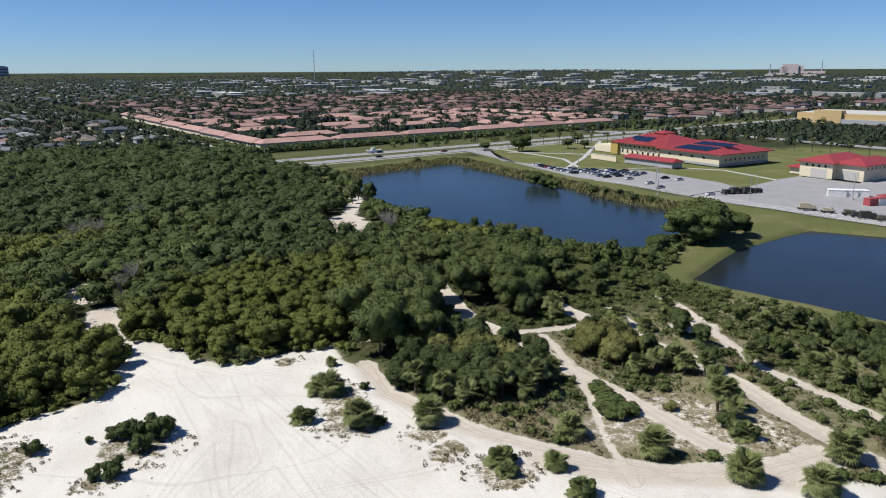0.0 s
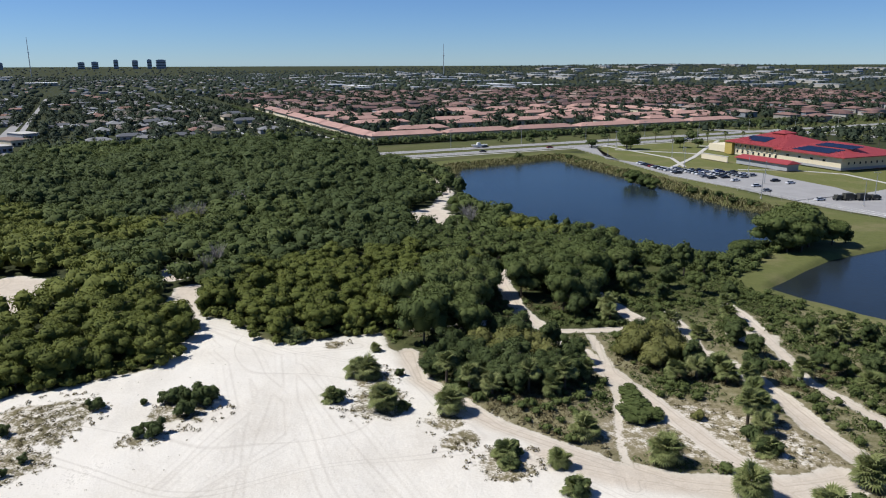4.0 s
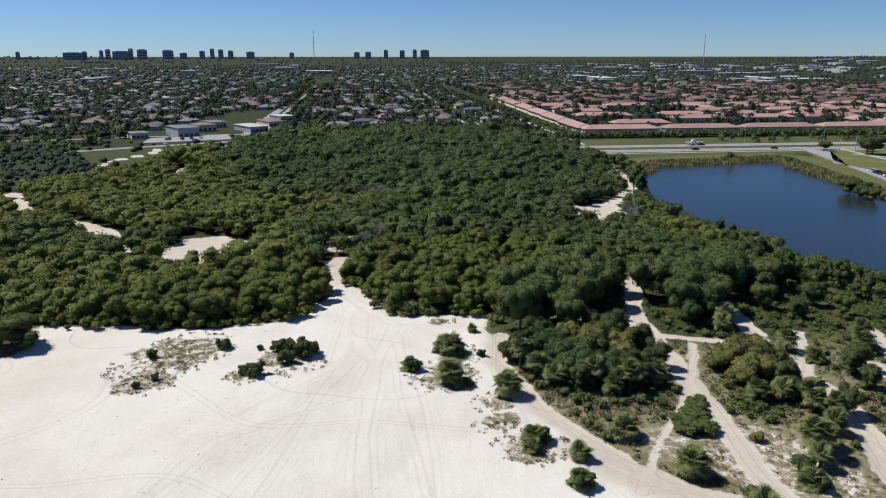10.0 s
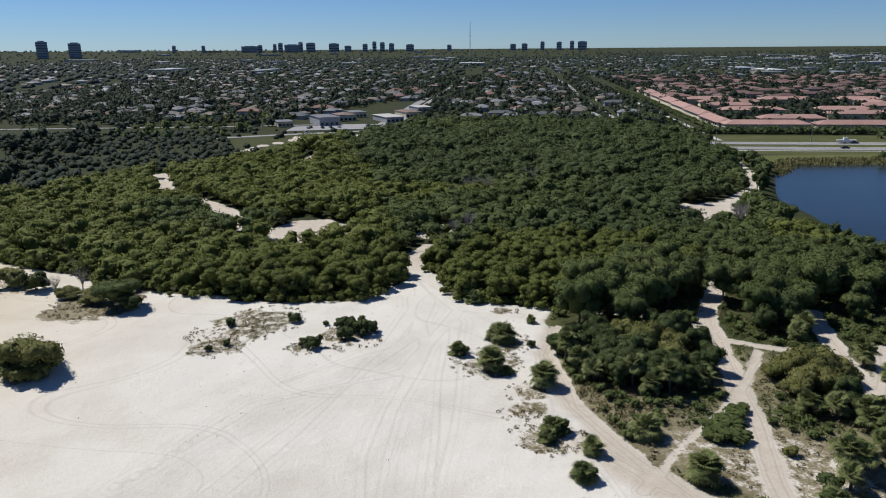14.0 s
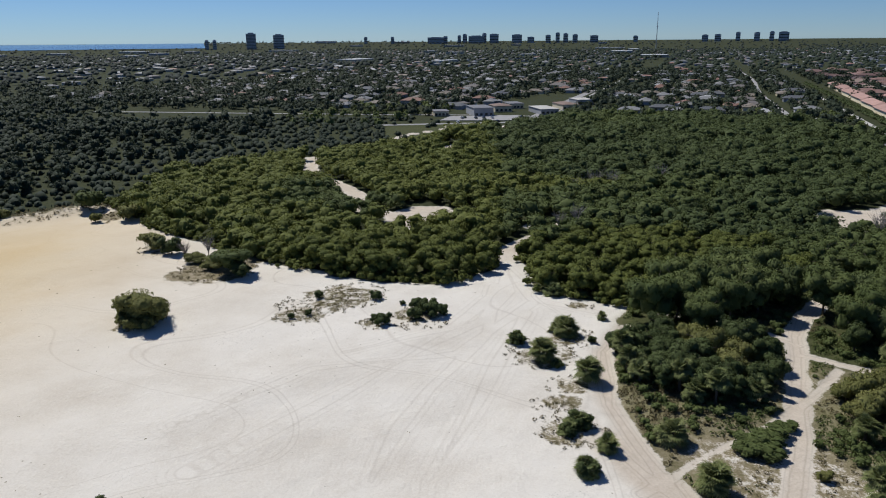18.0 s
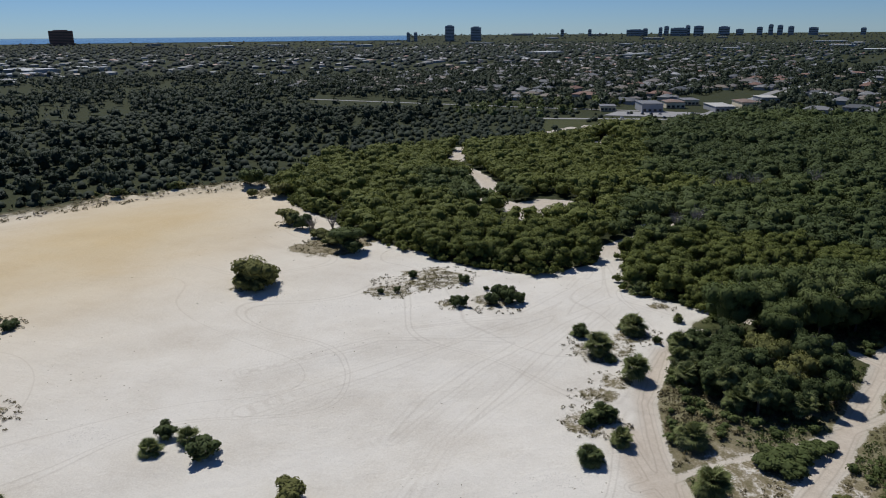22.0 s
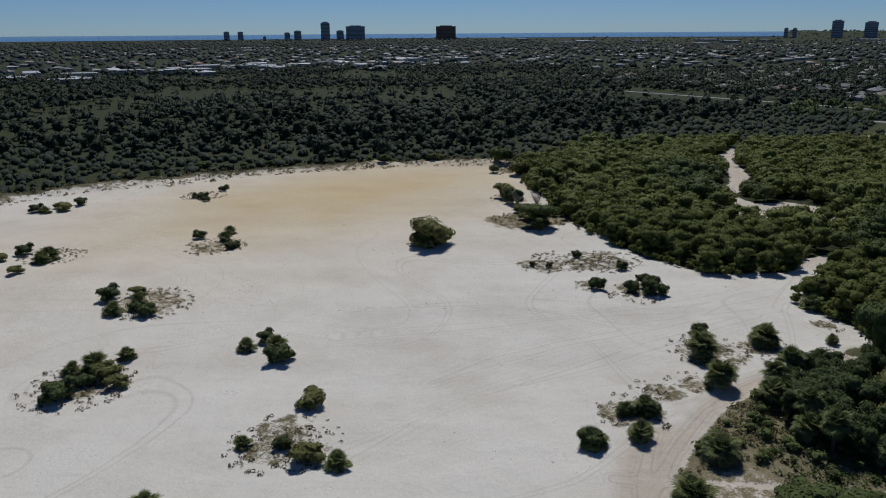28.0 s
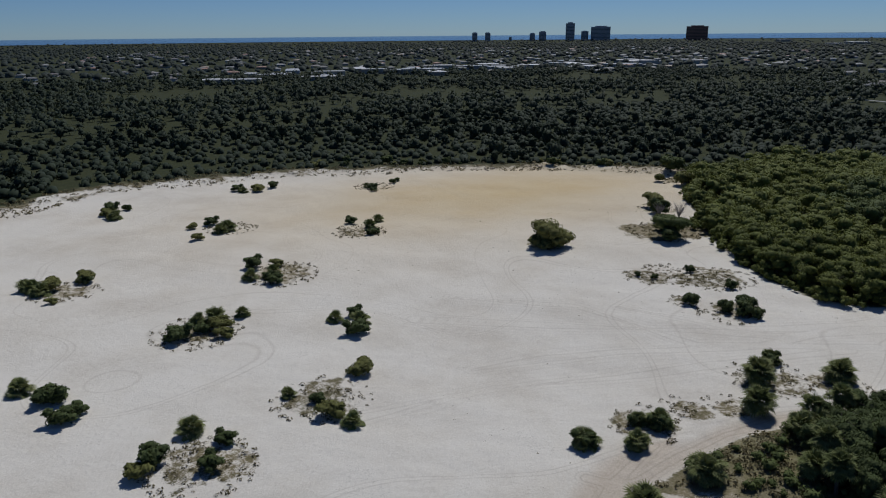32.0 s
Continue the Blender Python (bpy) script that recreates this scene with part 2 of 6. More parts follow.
M_ASPHALT = plain("sunlit_asphalt", (0.29, 0.28, 0.27), 0.9, var=0.14, scale=0.12, fine=3)
M_ROAD = plain("road_asphalt", (0.26, 0.25, 0.24), 0.9, var=0.15, scale=0.1, fine=2)
M_CONCRETE = plain("concrete", (0.45, 0.43, 0.39), 0.85, var=0.12)
M_LINE = plain("road_paint", (0.75, 0.74, 0.68), 0.7, var=0.1)
M_REDROOF = plain("red_metal_roof", (0.30, 0.045, 0.045), 0.5, var=0.12, scale=0.3, fine=3)
M_STUCCO = plain("beige_stucco", (0.66, 0.575, 0.41), 0.9, var=0.1)
M_YELLOW = plain("ochre_stucco", (0.40, 0.30, 0.08), 0.9, var=0.12)
M_GREYWALL = plain("grey_block", (0.34, 0.34, 0.345), 0.9, var=0.12)
M_GLASS = plain("dark_glass", (0.02, 0.025, 0.03), 0.12, var=0.2)
M_SOLAR = plain("solar_panel", (0.012, 0.016, 0.035), 0.2, var=0.2)
M_STEEL = plain("galvanised_steel", (0.42, 0.42, 0.42), 0.5, 0.6, var=0.1)
M_RUBBER = plain("rubber", (0.02, 0.02, 0.02), 0.8)
M_PINKTILE = plain("pink_clay_tile", (0.36, 0.215, 0.175), 0.85, var=0.2, scale=0.15, fine=2.5, vary=0.25)
M_PINKTILES = many("clay_tile_roofs", [(0, (0.15, 0.088, 0.070)), (0.3, (0.12, 0.066, 0.055)), (0.55, (0.20, 0.115, 0.09)), (0.8, (0.095, 0.06, 0.052)), (0.9, (0.26, 0.19, 0.15))])
M_ROOFS = many("house_roofs", [(0, (0.13, 0.13, 0.13)), (0.25, (0.19, 0.19, 0.19)), (0.42, (0.13, 0.115, 0.11)), (0.6, (0.10, 0.11, 0.12)), (0.8, (0.36, 0.36, 0.36)), (0.86, (0.24, 0.13, 0.095)), (0.93, (0.22, 0.17, 0.13))])
M_WALLS = many("house_walls", [(0, (0.40, 0.37, 0.32)), (0.3, (0.30, 0.27, 0.23)), (0.6, (0.46, 0.44, 0.42)), (0.85, (0.24, 0.26, 0.28))])
M_WHITE = many("warehouse_roofs", [(0, (0.45, 0.45, 0.45)), (0.35, (0.28, 0.29, 0.30)), (0.7, (0.62, 0.62, 0.62)), (0.8, (0.35, 0.37, 0.4))])
M_TOWER = plain("tower_concrete", (0.34, 0.36, 0.39), 0.8, var=0.15, scale=0.05, fine=0.5)
M_BROWNTOWER = plain("brown_facade", (0.24, 0.12, 0.09), 0.8, var=0.15, scale=0.05, fine=0.5)
M_PINKTOWER = plain("pink_concrete", (0.62, 0.50, 0.47), 0.8, var=0.1, scale=0.05, fine=0.5)


# ---- mesh helpers ----
rng = np.random.default_rng(7)


def mesh_of(name, V, F, mats, normals=None):
    """A mesh from numpy vertices and an array of faces that all have the same number of corners."""
    V, F = np.asarray(V, dtype=np.float32), np.asarray(F, dtype=np.int32)
    me = bpy.data.meshes.new(name)
    me.vertices.add(len(V))
    me.vertices.foreach_set("co", V.ravel())
    k = F.shape[1]
    me.loops.add(F.size)
    me.loops.foreach_set("vertex_index", F.ravel())
    me.polygons.add(len(F))
    me.polygons.foreach_set("loop_start", np.arange(0, F.size, k, dtype=np.int32))
    me.polygons.foreach_set("use_smooth", np.full(len(F), normals is not None))
    me.update(calc_edges=True)
    if normals is not None:
        me.normals_split_custom_set_from_vertices(np.asarray(normals, dtype=np.float32))
    for m in (mats if isinstance(mats, (list, tuple)) else [mats]):
        me.materials.append(m)
    return me


class Geo:
    """Collects boxes, roofs and tubes of quads into one mesh."""

    def __init__(self):
        self.v, self.f, self.n = [], [], 0

    def add(self, V, F):
        V = np.asarray(V, dtype=float)
        self.v.append(V)
        self.f.append(np.asarray(F, dtype=int) + self.n)
        self.n += len(V)
        return self

    def box(self, c, s, yaw=0.0, top=1.0):
        """A box on its base centre c with size s; top tapers its upper face."""
        x, y, z = s[0] / 2, s[1] / 2, s[2]
        V = np.array([(-x, -y, 0), (x, -y, 0), (x, y, 0), (-x, y, 0), (-x * top, -y * top, z), (x * top, -y * top, z), (x * top, y * top, z), (-x * top, y * top, z)])
        return self.add(spin(V, yaw) + np.array(c), BOXF)

    def hip(self, c, s, h, yaw=0.0, eave=0.25, inset=None):
        """A hipped roof: eave slab and a ridge along the longer side."""
        x, y = s[0] / 2, s[1] / 2
        i = min(x, y) if inset is None else inset
        rx, ry = max(x - i, 0.1), max(y - i, 0.1)
        if x >= y:
            ry = 0.05
        else:
            rx = 0.05
        V = np.array([(-x, -y, 0), (x, -y, 0), (x, y, 0), (-x, y, 0), (-x, -y, eave), (x, -y, eave), (x, y, eave), (-x, y, eave),
                      (-rx, -ry, eave + h), (rx, -ry, eave + h), (rx, ry, eave + h), (-rx, ry, eave + h)])
        F = [(3, 2, 1, 0), (0, 1, 5, 4), (1, 2, 6, 5), (2, 3, 7, 6), (3, 0, 4, 7), (4, 5, 9, 8), (5, 6, 10, 9), (6, 7, 11, 10), (7, 4, 8, 11), (8, 9, 10, 11)]
        return self.add(spin(V, yaw) + np.array(c), F)

    def tube(self, a, b, r0, r1, n=6):
        a, b = np.array(a, float), np.array(b, float)
        d = (b - a) / max(np.linalg.norm(b - a), 1e-6)
        u = np.cross(d, (0.31, 0.95, 0.11))
        u /= np.linalg.norm(u)
        w = np.cross(d, u)
        t = np.arange(n) * 2 * np.pi / n
        ring = np.cos(t)[:, None] * u + np.sin(t)[:, None] * w
        V = np.concatenate([a + ring * r0, b + ring * r1])
        F = [(i, (i + 1) % n, n + (i + 1) % n, n + i) for i in range(n)]
        return self.add(V, F)

    def mesh(self, name, mats):
        return mesh_of(name, np.concatenate(self.v), np.concatenate(self.f), mats)


BOXF = [(3, 2, 1, 0), (0, 1, 5, 4), (1, 2, 6, 5), (2, 3, 7, 6), (3, 0, 4, 7), (4, 5, 6, 7)]


def spin(V, a):
    c, s = math.cos(a), math.sin(a)
    V = np.asarray(V, dtype=float)
    return np.stack([V[:, 0] * c - V[:, 1] * s, V[:, 0] * s + V[:, 1] * c, V[:, 2]], 1)


def part(name, me, parent, label=""):
    ob = new(name, me)
    ob.parent = parent
    return tagged(ob, label)


def thing(name, at, yaw, label, category, group="", kind=""):
    ob = new(name)
    ob.empty_display_size = 0.2
    ob.matrix_basis = pose(at[0], at[1], at[2] if len(at) > 2 else 0, 0, 0, yaw)
    return tagged(ob, label, category, group, kind)


# ---- plan of the ground ----
LAKE = [(-235.0, 202.0), (-224.0, 270.0), (-182.0, 250.0), (-132.0, 228.0), (-96.0, 207.0), (-60.5, 195.0), (-47.0, 155.0), (-49.0, 126.0), (-81.0, 118.0), (-112.0, 128.5), (-165.0, 143.0), (-207.0, 170.0)]
POND = [(-26.0, 107.0), (-26.0, 146.0), (-14.0, 188.0), (40.0, 196.0), (130.0, 182.0), (140.0, 95.0), (70.0, 90.0), (17.0, 99.0)]
SAND = [(5.4, 9.4), (-11.2, 3.3), (-27.1, 2.6), (-40.3, 5.0), (-53.3, 11.5), (-68.2, 13.1), (-72.3, 5.3), (-81.7, -4.7), (-94.1, -4.2), (-109.9, -8.9), (-108.1, -13.9), (-96.2, -12.8), (-89.0, -17.4), (-83.5, -28.3),
        (-84.4, -39.5), (-90.7, -55.0), (-98.3, -70.8), (-134.7, -117.5), (-152.9, -132.2), (-166.3, -145.6), (-157.0, -161.0), (-139.0, -176.0), (-118.0, -192.0), (-86.0, -208.0), (-26.0, -228.0),
        (50.9, -230.1), (127.0, -161.2), (149.6, -51.2), (100.0, 12.0), (60.2, 19.6), (46.1, 23.5), (28.0, 20.6), (16.5, 13.2)]
TRAILS = [  # half width, points
    (1.8, [(16.6, 15.2), (11.0, 17.6), (1.3, 20.9), (-13.1, 28.0), (-28.8, 33.8), (-43.2, 40.1), (-53.1, 43.7), (-61.9, 48.8), (-74.4, 59.0), (-83.7, 68.0)]),
    (0.55, [(0.3, 2.3), (-8.7, 12.4), (-16.9, 24.2), (-26.8, 35.4), (-37.3, 44.6)]),
    (1.8, [(-52.9, 68.8), (-33.3, 58.6), (-19.4, 53.6), (-7.2, 49.5), (2.2, 43.3), (9.4, 37.7), (18.6, 31.7), (31.9, 23.7)]),
    (1.1, [(-44.2, 40.6), (-37.4, 49.6), (-34.4, 54.6)]),
    (1.0, [(-48.1, 42.7), (-55.8, 36.6), (-61.3, 30.6), (-65.6, 21.3)]),
    (1.6, [(5.4, 8.4), (-4.0, 5.8), (-11.2, 4.3), (-24.0, 2.5), (-36.3, 3.9), (-45.3, 5.2), (-56.2, 11.6)]),
    (3.0, [(-13.0, 0.2), (-4.8, 3.5), (3.0, 7.8), (11.8, 13.9), (18.6, 24.9)]),
    (1.2, [(-27.5, 84.0), (-20.7, 78.9), (-13.0, 70.7), (-6.0, 63.6), (2.6, 53.5), (7.9, 50.8), (18.7, 45.7), (36.0, 37.6)]),
    (1.2, [(-33.2, 68.7), (-25.3, 61.6), (-17.3, 53.6)]),
    (2.4, [(-139.5, 93.8), (-157.2, 111.7), (-180.7, 141.3), (-211.8, 159.6), (-235.8, 170.0), (-260.6, 180.4)]),
    (3.5, [(-106.2, -11.0), (-117.6, -5.8), (-125.4, -0.8)]),
    (3.2, [(-149.7, -36.4), (-163.7, -58.3), (-187.3, -61.9), (-202.6, -69.1), (-232.6, -89.1), (-277.6, -97.7)]),
    (2.2, [(-213.3, -2.7), (-193.8, 13.5)]), (2.4, [(-349.4, -63.7), (-367.3, -57.7), (-390.1, -37.8), (-417.0, -31.8)]), (4.0, [(-348.3, -0.3), (-377.3, -1.3), (-413.0, 7.5)]), (4.0, [(-139.2, 1.2), (-146.8, 7.3)])]
CLEARINGS = [((-151.7, -34.4), 17, 13), ((-148.3, 100.8), 14, 10), ((-155.2, 109.7), 7, 6), ((-13.1, 67.7), 5, 4), ((-309.0, -28.0), 16, 6), ((-244.3, -137.5), 14, 4)]
HWY_O, HWY_D, HWY_N = np.array((-287.0, 243.0)), np.array((0.2951, 0.9556)), np.array((-0.9556, 0.2951))


def hwy(n, s):
    return HWY_O + HWY_N * n + HWY_D * s


def to_hwy(x, y):
    qx, qy = np.asarray(x) - HWY_O[0], np.asarray(y) - HWY_O[1]
    return qx * HWY_N[0] + qy * HWY_N[1], qx * HWY_D[0] + qy * HWY_D[1]


def seg_dist(x, y, a, b):
    dx, dy = b[0] - a[0], b[1] - a[1]
    t = np.clip(((x - a[0]) * dx + (y - a[1]) * dy) / (dx * dx + dy * dy), 0, 1)
    return np.hypot(x - a[0] - t * dx, y - a[1] - t * dy)


def line_dist(x, y, pts):
    d = np.full(np.shape(x), 1e9)
    for a, b in zip(pts[:-1], pts[1:]):
        d = np.minimum(d, seg_dist(x, y, a, b))
    return d


def poly_dist(x, y, pts):
    """Signed distance to a closed outline, negative inside."""
    d = line_dist(x, y, pts + pts[:1])
    inside = np.zeros(np.shape(x), bool)
    for (ax, ay), (bx, by) in zip(pts, pts[1:] + pts[:1]):
        if ay != by:
            inside ^= ((ay > y) != (by > y)) & (x < (bx - ax) * (y - ay) / (by - ay) + ax)
    return np.where(inside, -d, d)


def wobble(x, y, s, seed=0.0):
    return (np.sin(x * s + 1.3 * np.sin(y * s * 0.7 + seed)) + np.sin(y * s * 1.13 + 1.7 * np.sin(x * s * 0.6 + seed * 2)) + np.sin((x + y) * s * 0.57 + seed)) / 3


def smooth(d, lo, hi):
    t = np.clip((d - lo) / (hi - lo), 0, 1)
    return t * t * (3 - 2 * t)


def covers(x, y):
    """Sand, trail and water masks of the plan at x, y."""
    ds = poly_dist(x, y, SAND) + 2.2 * wobble(x, y, 0.22) + 1.0 * wobble(x, y, 0.7, 2)
    sand = smooth(-ds, -3.0, 3.0)
    trail = np.zeros(np.shape(x))
    for w, pts in TRAILS:
        d = line_dist(x, y, pts) + 0.5 * wobble(x, y, 0.6, w)
        trail = np.maximum(trail, smooth(-d, -w - 1.7, -w + 1.2))
    for (cx, cy), a, b in CLEARINGS:
        d = (np.hypot((x - cx) / a, (y - cy) / b) - 1) * min(a, b) + 1.5 * wobble(x, y, 0.5, a)
        trail = np.maximum(trail, smooth(-d, -2, 2))
    return sand, trail, poly_dist(x, y, LAKE) + 1.5 * wobble(x, y, 0.12), poly_dist(x, y, POND)


def height(x, y):
    sand, trail, lake, pond = covers(x, y)
    z = sand * (0.4 * wobble(x, y, 0.09, 1) + 0.16 * wobble(x, y, 0.33, 5) + 0.05 * wobble(x, y, 1.1, 7)) + 0.5 * (1 - sand) * (1 - trail) * wobble(x, y, 0.16, 3) * smooth(400 - np.hypot(x, y), 0, 250) * 0.6
    z = z - 0.18 * trail
    z = z - 2.4 * smooth(-lake, -4.5, 2) - 2.4 * smooth(-pond, -3.5, 2)
    far = smooth(np.hypot(x, y), 3400, 4950)
    rim = smooth(8 - np.abs(poly_dist(x, y, SAND) - 1 + 3 * wobble(x, y, 0.15, 4)), 0, 8) * (np.asarray(y) < -130)
    return z + 36 * far + rim * (1.3 + 0.8 * wobble(x, y, 0.35, 2) + 0.5 * wobble(x, y, 0.9, 5))


def spaced(lo, hi, step, reach):
    mid = list(np.arange(lo, hi + step, step))
    left, right, s = [], [], step
    a, b = mid[0], mid[-1]
    while a > -reach or b < reach:
        s = min(s * 1.10, 3.0) if (a > -330 and b < 330) else s * 1.16
        a -= s
        b += s
        left.append(a)
        right.append(b)
    return np.array(left[::-1] + mid + right)


gx, gy = spaced(-88, 30, 0.55, 5000), spaced(-46, 82, 0.55, 5000)
GX, GY = np.meshgrid(gx, gy)
X, Y = GX.ravel(), GY.ravel()
sand_m, trail_m, lake_m, pond_m = covers(X, Y)
hn, hs = to_hwy(X, Y)
LAWNS = [[(-252.4, 329.4), (-223.4, 299.1), (-144.4, 259.4), (-72.2, 249.0), (-50.0, 245.8), (-43.2, 297.9), (1.1, 357.4), (-18.5, 468.6), (-211.1, 439.6)], [(-8.8, 349.4), (20.7, 407.7), (60.5, 417.8), (-8.5, 468.6)]]
lawn_m = np.zeros(len(X))
for poly in LAWNS:
    lawn_m = np.maximum(lawn_m, smooth(-poly_dist(X, Y, poly), -1, 1))
bank = smooth(9 - np.abs(pond_m - 6), 0, 5) * (Y > 85)
bank = np.maximum(bank, smooth(7 - np.abs(pond_m - 6), 0, 4))
bank = np.maximum(bank, smooth(-poly_dist(X, Y, [(-44.2, 121.0), (-46.3, 192.0), (-61.6, 222.5), (20.0, 201.9), (140.5, 189.9), (140.5, 176.0), (-9.5, 178.5), (-25.2, 102.9)]), -2, 2))
lawn_m = np.maximum(lawn_m, 0.25 * smooth(-poly_dist(X, Y, [(-339.6, -71.6), (-419.6, -77.5), (-436.1, 1.6), (-360.2, 3.6)]), -2, 3))
verge = smooth(44 - np.abs(hn - 12), 0, 4) * (hs > -52)
bank = np.maximum(bank, smooth(16 - np.abs(lake_m - 14), 0, 6) * (Y > 176))
lawn_m = np.maximum(np.maximum(lawn_m, bank * 0.85), verge * 0.5)
yellow_m = np.exp(-(((X + 85) / 95) ** 2 + ((Y + 153) / 52) ** 2)) * sand_m
isle_m = np.zeros(len(X))
for (ix, iy), r, sq in (((-94.7, -85.0), 11, 1.0), ((-74.6, -48.8), 11, 2.6), ((-62.6, -55.6), 7, 1.5), ((-62.7, -30.9), 6, 1.3), ((-57.8, -40.1), 4, 1.4), ((-112.0, -105.8), 7, 1.6), ((-149.7, -139.5), 6, 1.6),
                        ((-43.5, -5.7), 7, 1.2), ((-31.2, -3.2), 4, 1.6), ((-15.9, -5.6), 6, 1.6), ((-56.2, -88.5), 5, 1.3), ((23.3, -33.9), 8, 1.3), ((43.5, -23.5), 8, 1.3), ((36.0, -71.8), 9, 1.3), ((11.9, -98.3), 9, 1.3), ((-18.2, -126.4), 8, 1.3), ((58.0, -109.8), 8, 1.3), ((-51.4, -0.6), 5, 1.3), ((-25.1, -5.3), 4, 1.2), ((-69.3, 4.1), 3, 1.4)):
    d = np.hypot((X - ix), (Y - iy)) / r + 0.3 * wobble(X, Y, 0.5, ix) + 0.15 * wobble(X, Y, 1.3, iy)
    isle_m = np.maximum(isle_m, smooth(1.15 - d, 0, 0.6))
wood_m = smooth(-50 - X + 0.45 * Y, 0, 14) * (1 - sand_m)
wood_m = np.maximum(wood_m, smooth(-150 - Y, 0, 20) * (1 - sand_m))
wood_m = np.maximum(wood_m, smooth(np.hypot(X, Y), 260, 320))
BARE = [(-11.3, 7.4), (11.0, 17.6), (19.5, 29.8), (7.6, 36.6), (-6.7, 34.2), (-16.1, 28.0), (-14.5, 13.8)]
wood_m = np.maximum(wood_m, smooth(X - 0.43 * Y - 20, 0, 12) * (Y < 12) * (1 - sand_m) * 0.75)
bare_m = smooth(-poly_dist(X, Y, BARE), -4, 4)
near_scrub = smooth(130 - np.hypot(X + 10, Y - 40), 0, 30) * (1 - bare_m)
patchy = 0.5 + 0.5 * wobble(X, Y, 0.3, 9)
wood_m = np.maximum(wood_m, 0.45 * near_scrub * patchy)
lawn_m = np.maximum(lawn_m, 0.5 * near_scrub * (1 - sand_m) * (1 - 0.7 * patchy))
scarp_m = smooth(9 - np.abs(poly_dist(X, Y, SAND) + 2 + 3 * wobble(X, Y, 0.15, 4)), 0, 5) * (Y < -130) * (0.75 + 0.5 * wobble(X, Y, 0.4, 2))
sand_c = np.clip(np.maximum(np.maximum(sand_m * (1 - np.minimum(0.9, 0.55 * isle_m + 0.5 * smooth(1.2 - np.hypot((X + 94.6) / 13, (Y + 85.5) / 10) + 0.3 * wobble(X, Y, 0.5, 3), 0, 0.4)) - 0.5 * scarp_m), trail_m), 0.43 * bare_m), 0, 1)
Z = height(X, Y)
nx, ny = len(gx), len(gy)
idx = np.arange(nx * ny).reshape(ny, nx)
quads = np.stack([idx[:-1, :-1], idx[:-1, 1:], idx[1:, 1:], idx[1:, :-1]], -1).reshape(-1, 4)
gme = mesh_of("ground", np.stack([X, Y, Z], 1), quads, M_GROUND)
ca = gme.color_attributes.new("cover", "FLOAT_COLOR", "POINT")
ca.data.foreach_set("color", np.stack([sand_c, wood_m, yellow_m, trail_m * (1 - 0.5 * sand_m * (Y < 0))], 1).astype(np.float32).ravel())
lat = np.full(len(X), 9.0)
for w, pts in TRAILS[:9]:
    lat = np.minimum(lat, line_dist(X, Y, pts))
WHEELED = [[(-42.9, -43.1), (-55.8, -23.0), (-80.8, -11.8), (-101, -11)], [(-2.8, -32.9), (-16.5, -30.4), (-28.9, -26.5), (-53.4, -16.1), (-83.0, -13.8)],
           [(-108.7, -11.3), (-78.8, -10.7), (-59.4, -17.4), (-47.1, -27.3), (-30.7, -38.5), (-4, -58)], [(-101.1, -10.9), (-73.3, -5.6), (-66, 6.6)],
           [(-15.9, -65.1), (-35.4, -47.6), (-43.6, -21.9), (-70.7, -5.9)], [(20, -26), (-2.6, -25.1), (-20.0, -19.7), (-38.3, -14.9), (-65.3, -7.5)]]
wheel = np.full(len(X), 9.0)
for pts in WHEELED:
    wheel = np.minimum(wheel, np.abs(line_dist(X, Y, pts) + 1.2 * wobble(X, Y, 0.12, 3)))
wa = gme.attributes.new("wheel", "FLOAT", "POINT")
wa.data.foreach_set("value", wheel.astype(np.float32))
ra = gme.attributes.new("lateral", "FLOAT", "POINT")
ra.data.foreach_set("value", lat.astype(np.float32))
la = gme.attributes.new("lawn", "FLOAT", "POINT")
la.data.foreach_set("value", (lawn_m * (1 - trail_m)).astype(np.float32))
gme.polygons.foreach_set("use_smooth", np.ones(len(quads), bool))
tagged(new("ground", gme), "pale sand with scrub floor, grass and driven tracks", "ground", kind="structure")


def sheet(name, outline, z, mat, label, category, grow=0.0):
    """A flat sheet with a given outline, as a fan round its middle."""
    P = np.array(outline, float)
    c = P.mean(0)
    d = P - c
    P = c + d * (1 + grow / np.linalg.norm(d, axis=1))[:, None]
    bm = bmesh.new()
    bm.faces.new([bm.verts.new((x, y, z)) for x, y in P])
    bmesh.ops.triangulate(bm, faces=bm.faces[:])
    me = bpy.data.meshes.new(name)
    bm.to_mesh(me)
    bm.free()
    me.materials.append(mat)
    return tagged(new(name, me), label, category, kind="structure")


sheet("lake", LAKE, -1.1, M_LAKE, "deep blue lake with small ripples", "lake", 4)
sheet("pond", POND, -1.0, M_POND, "dark still retention pond with grassy banks", "pond", 3)


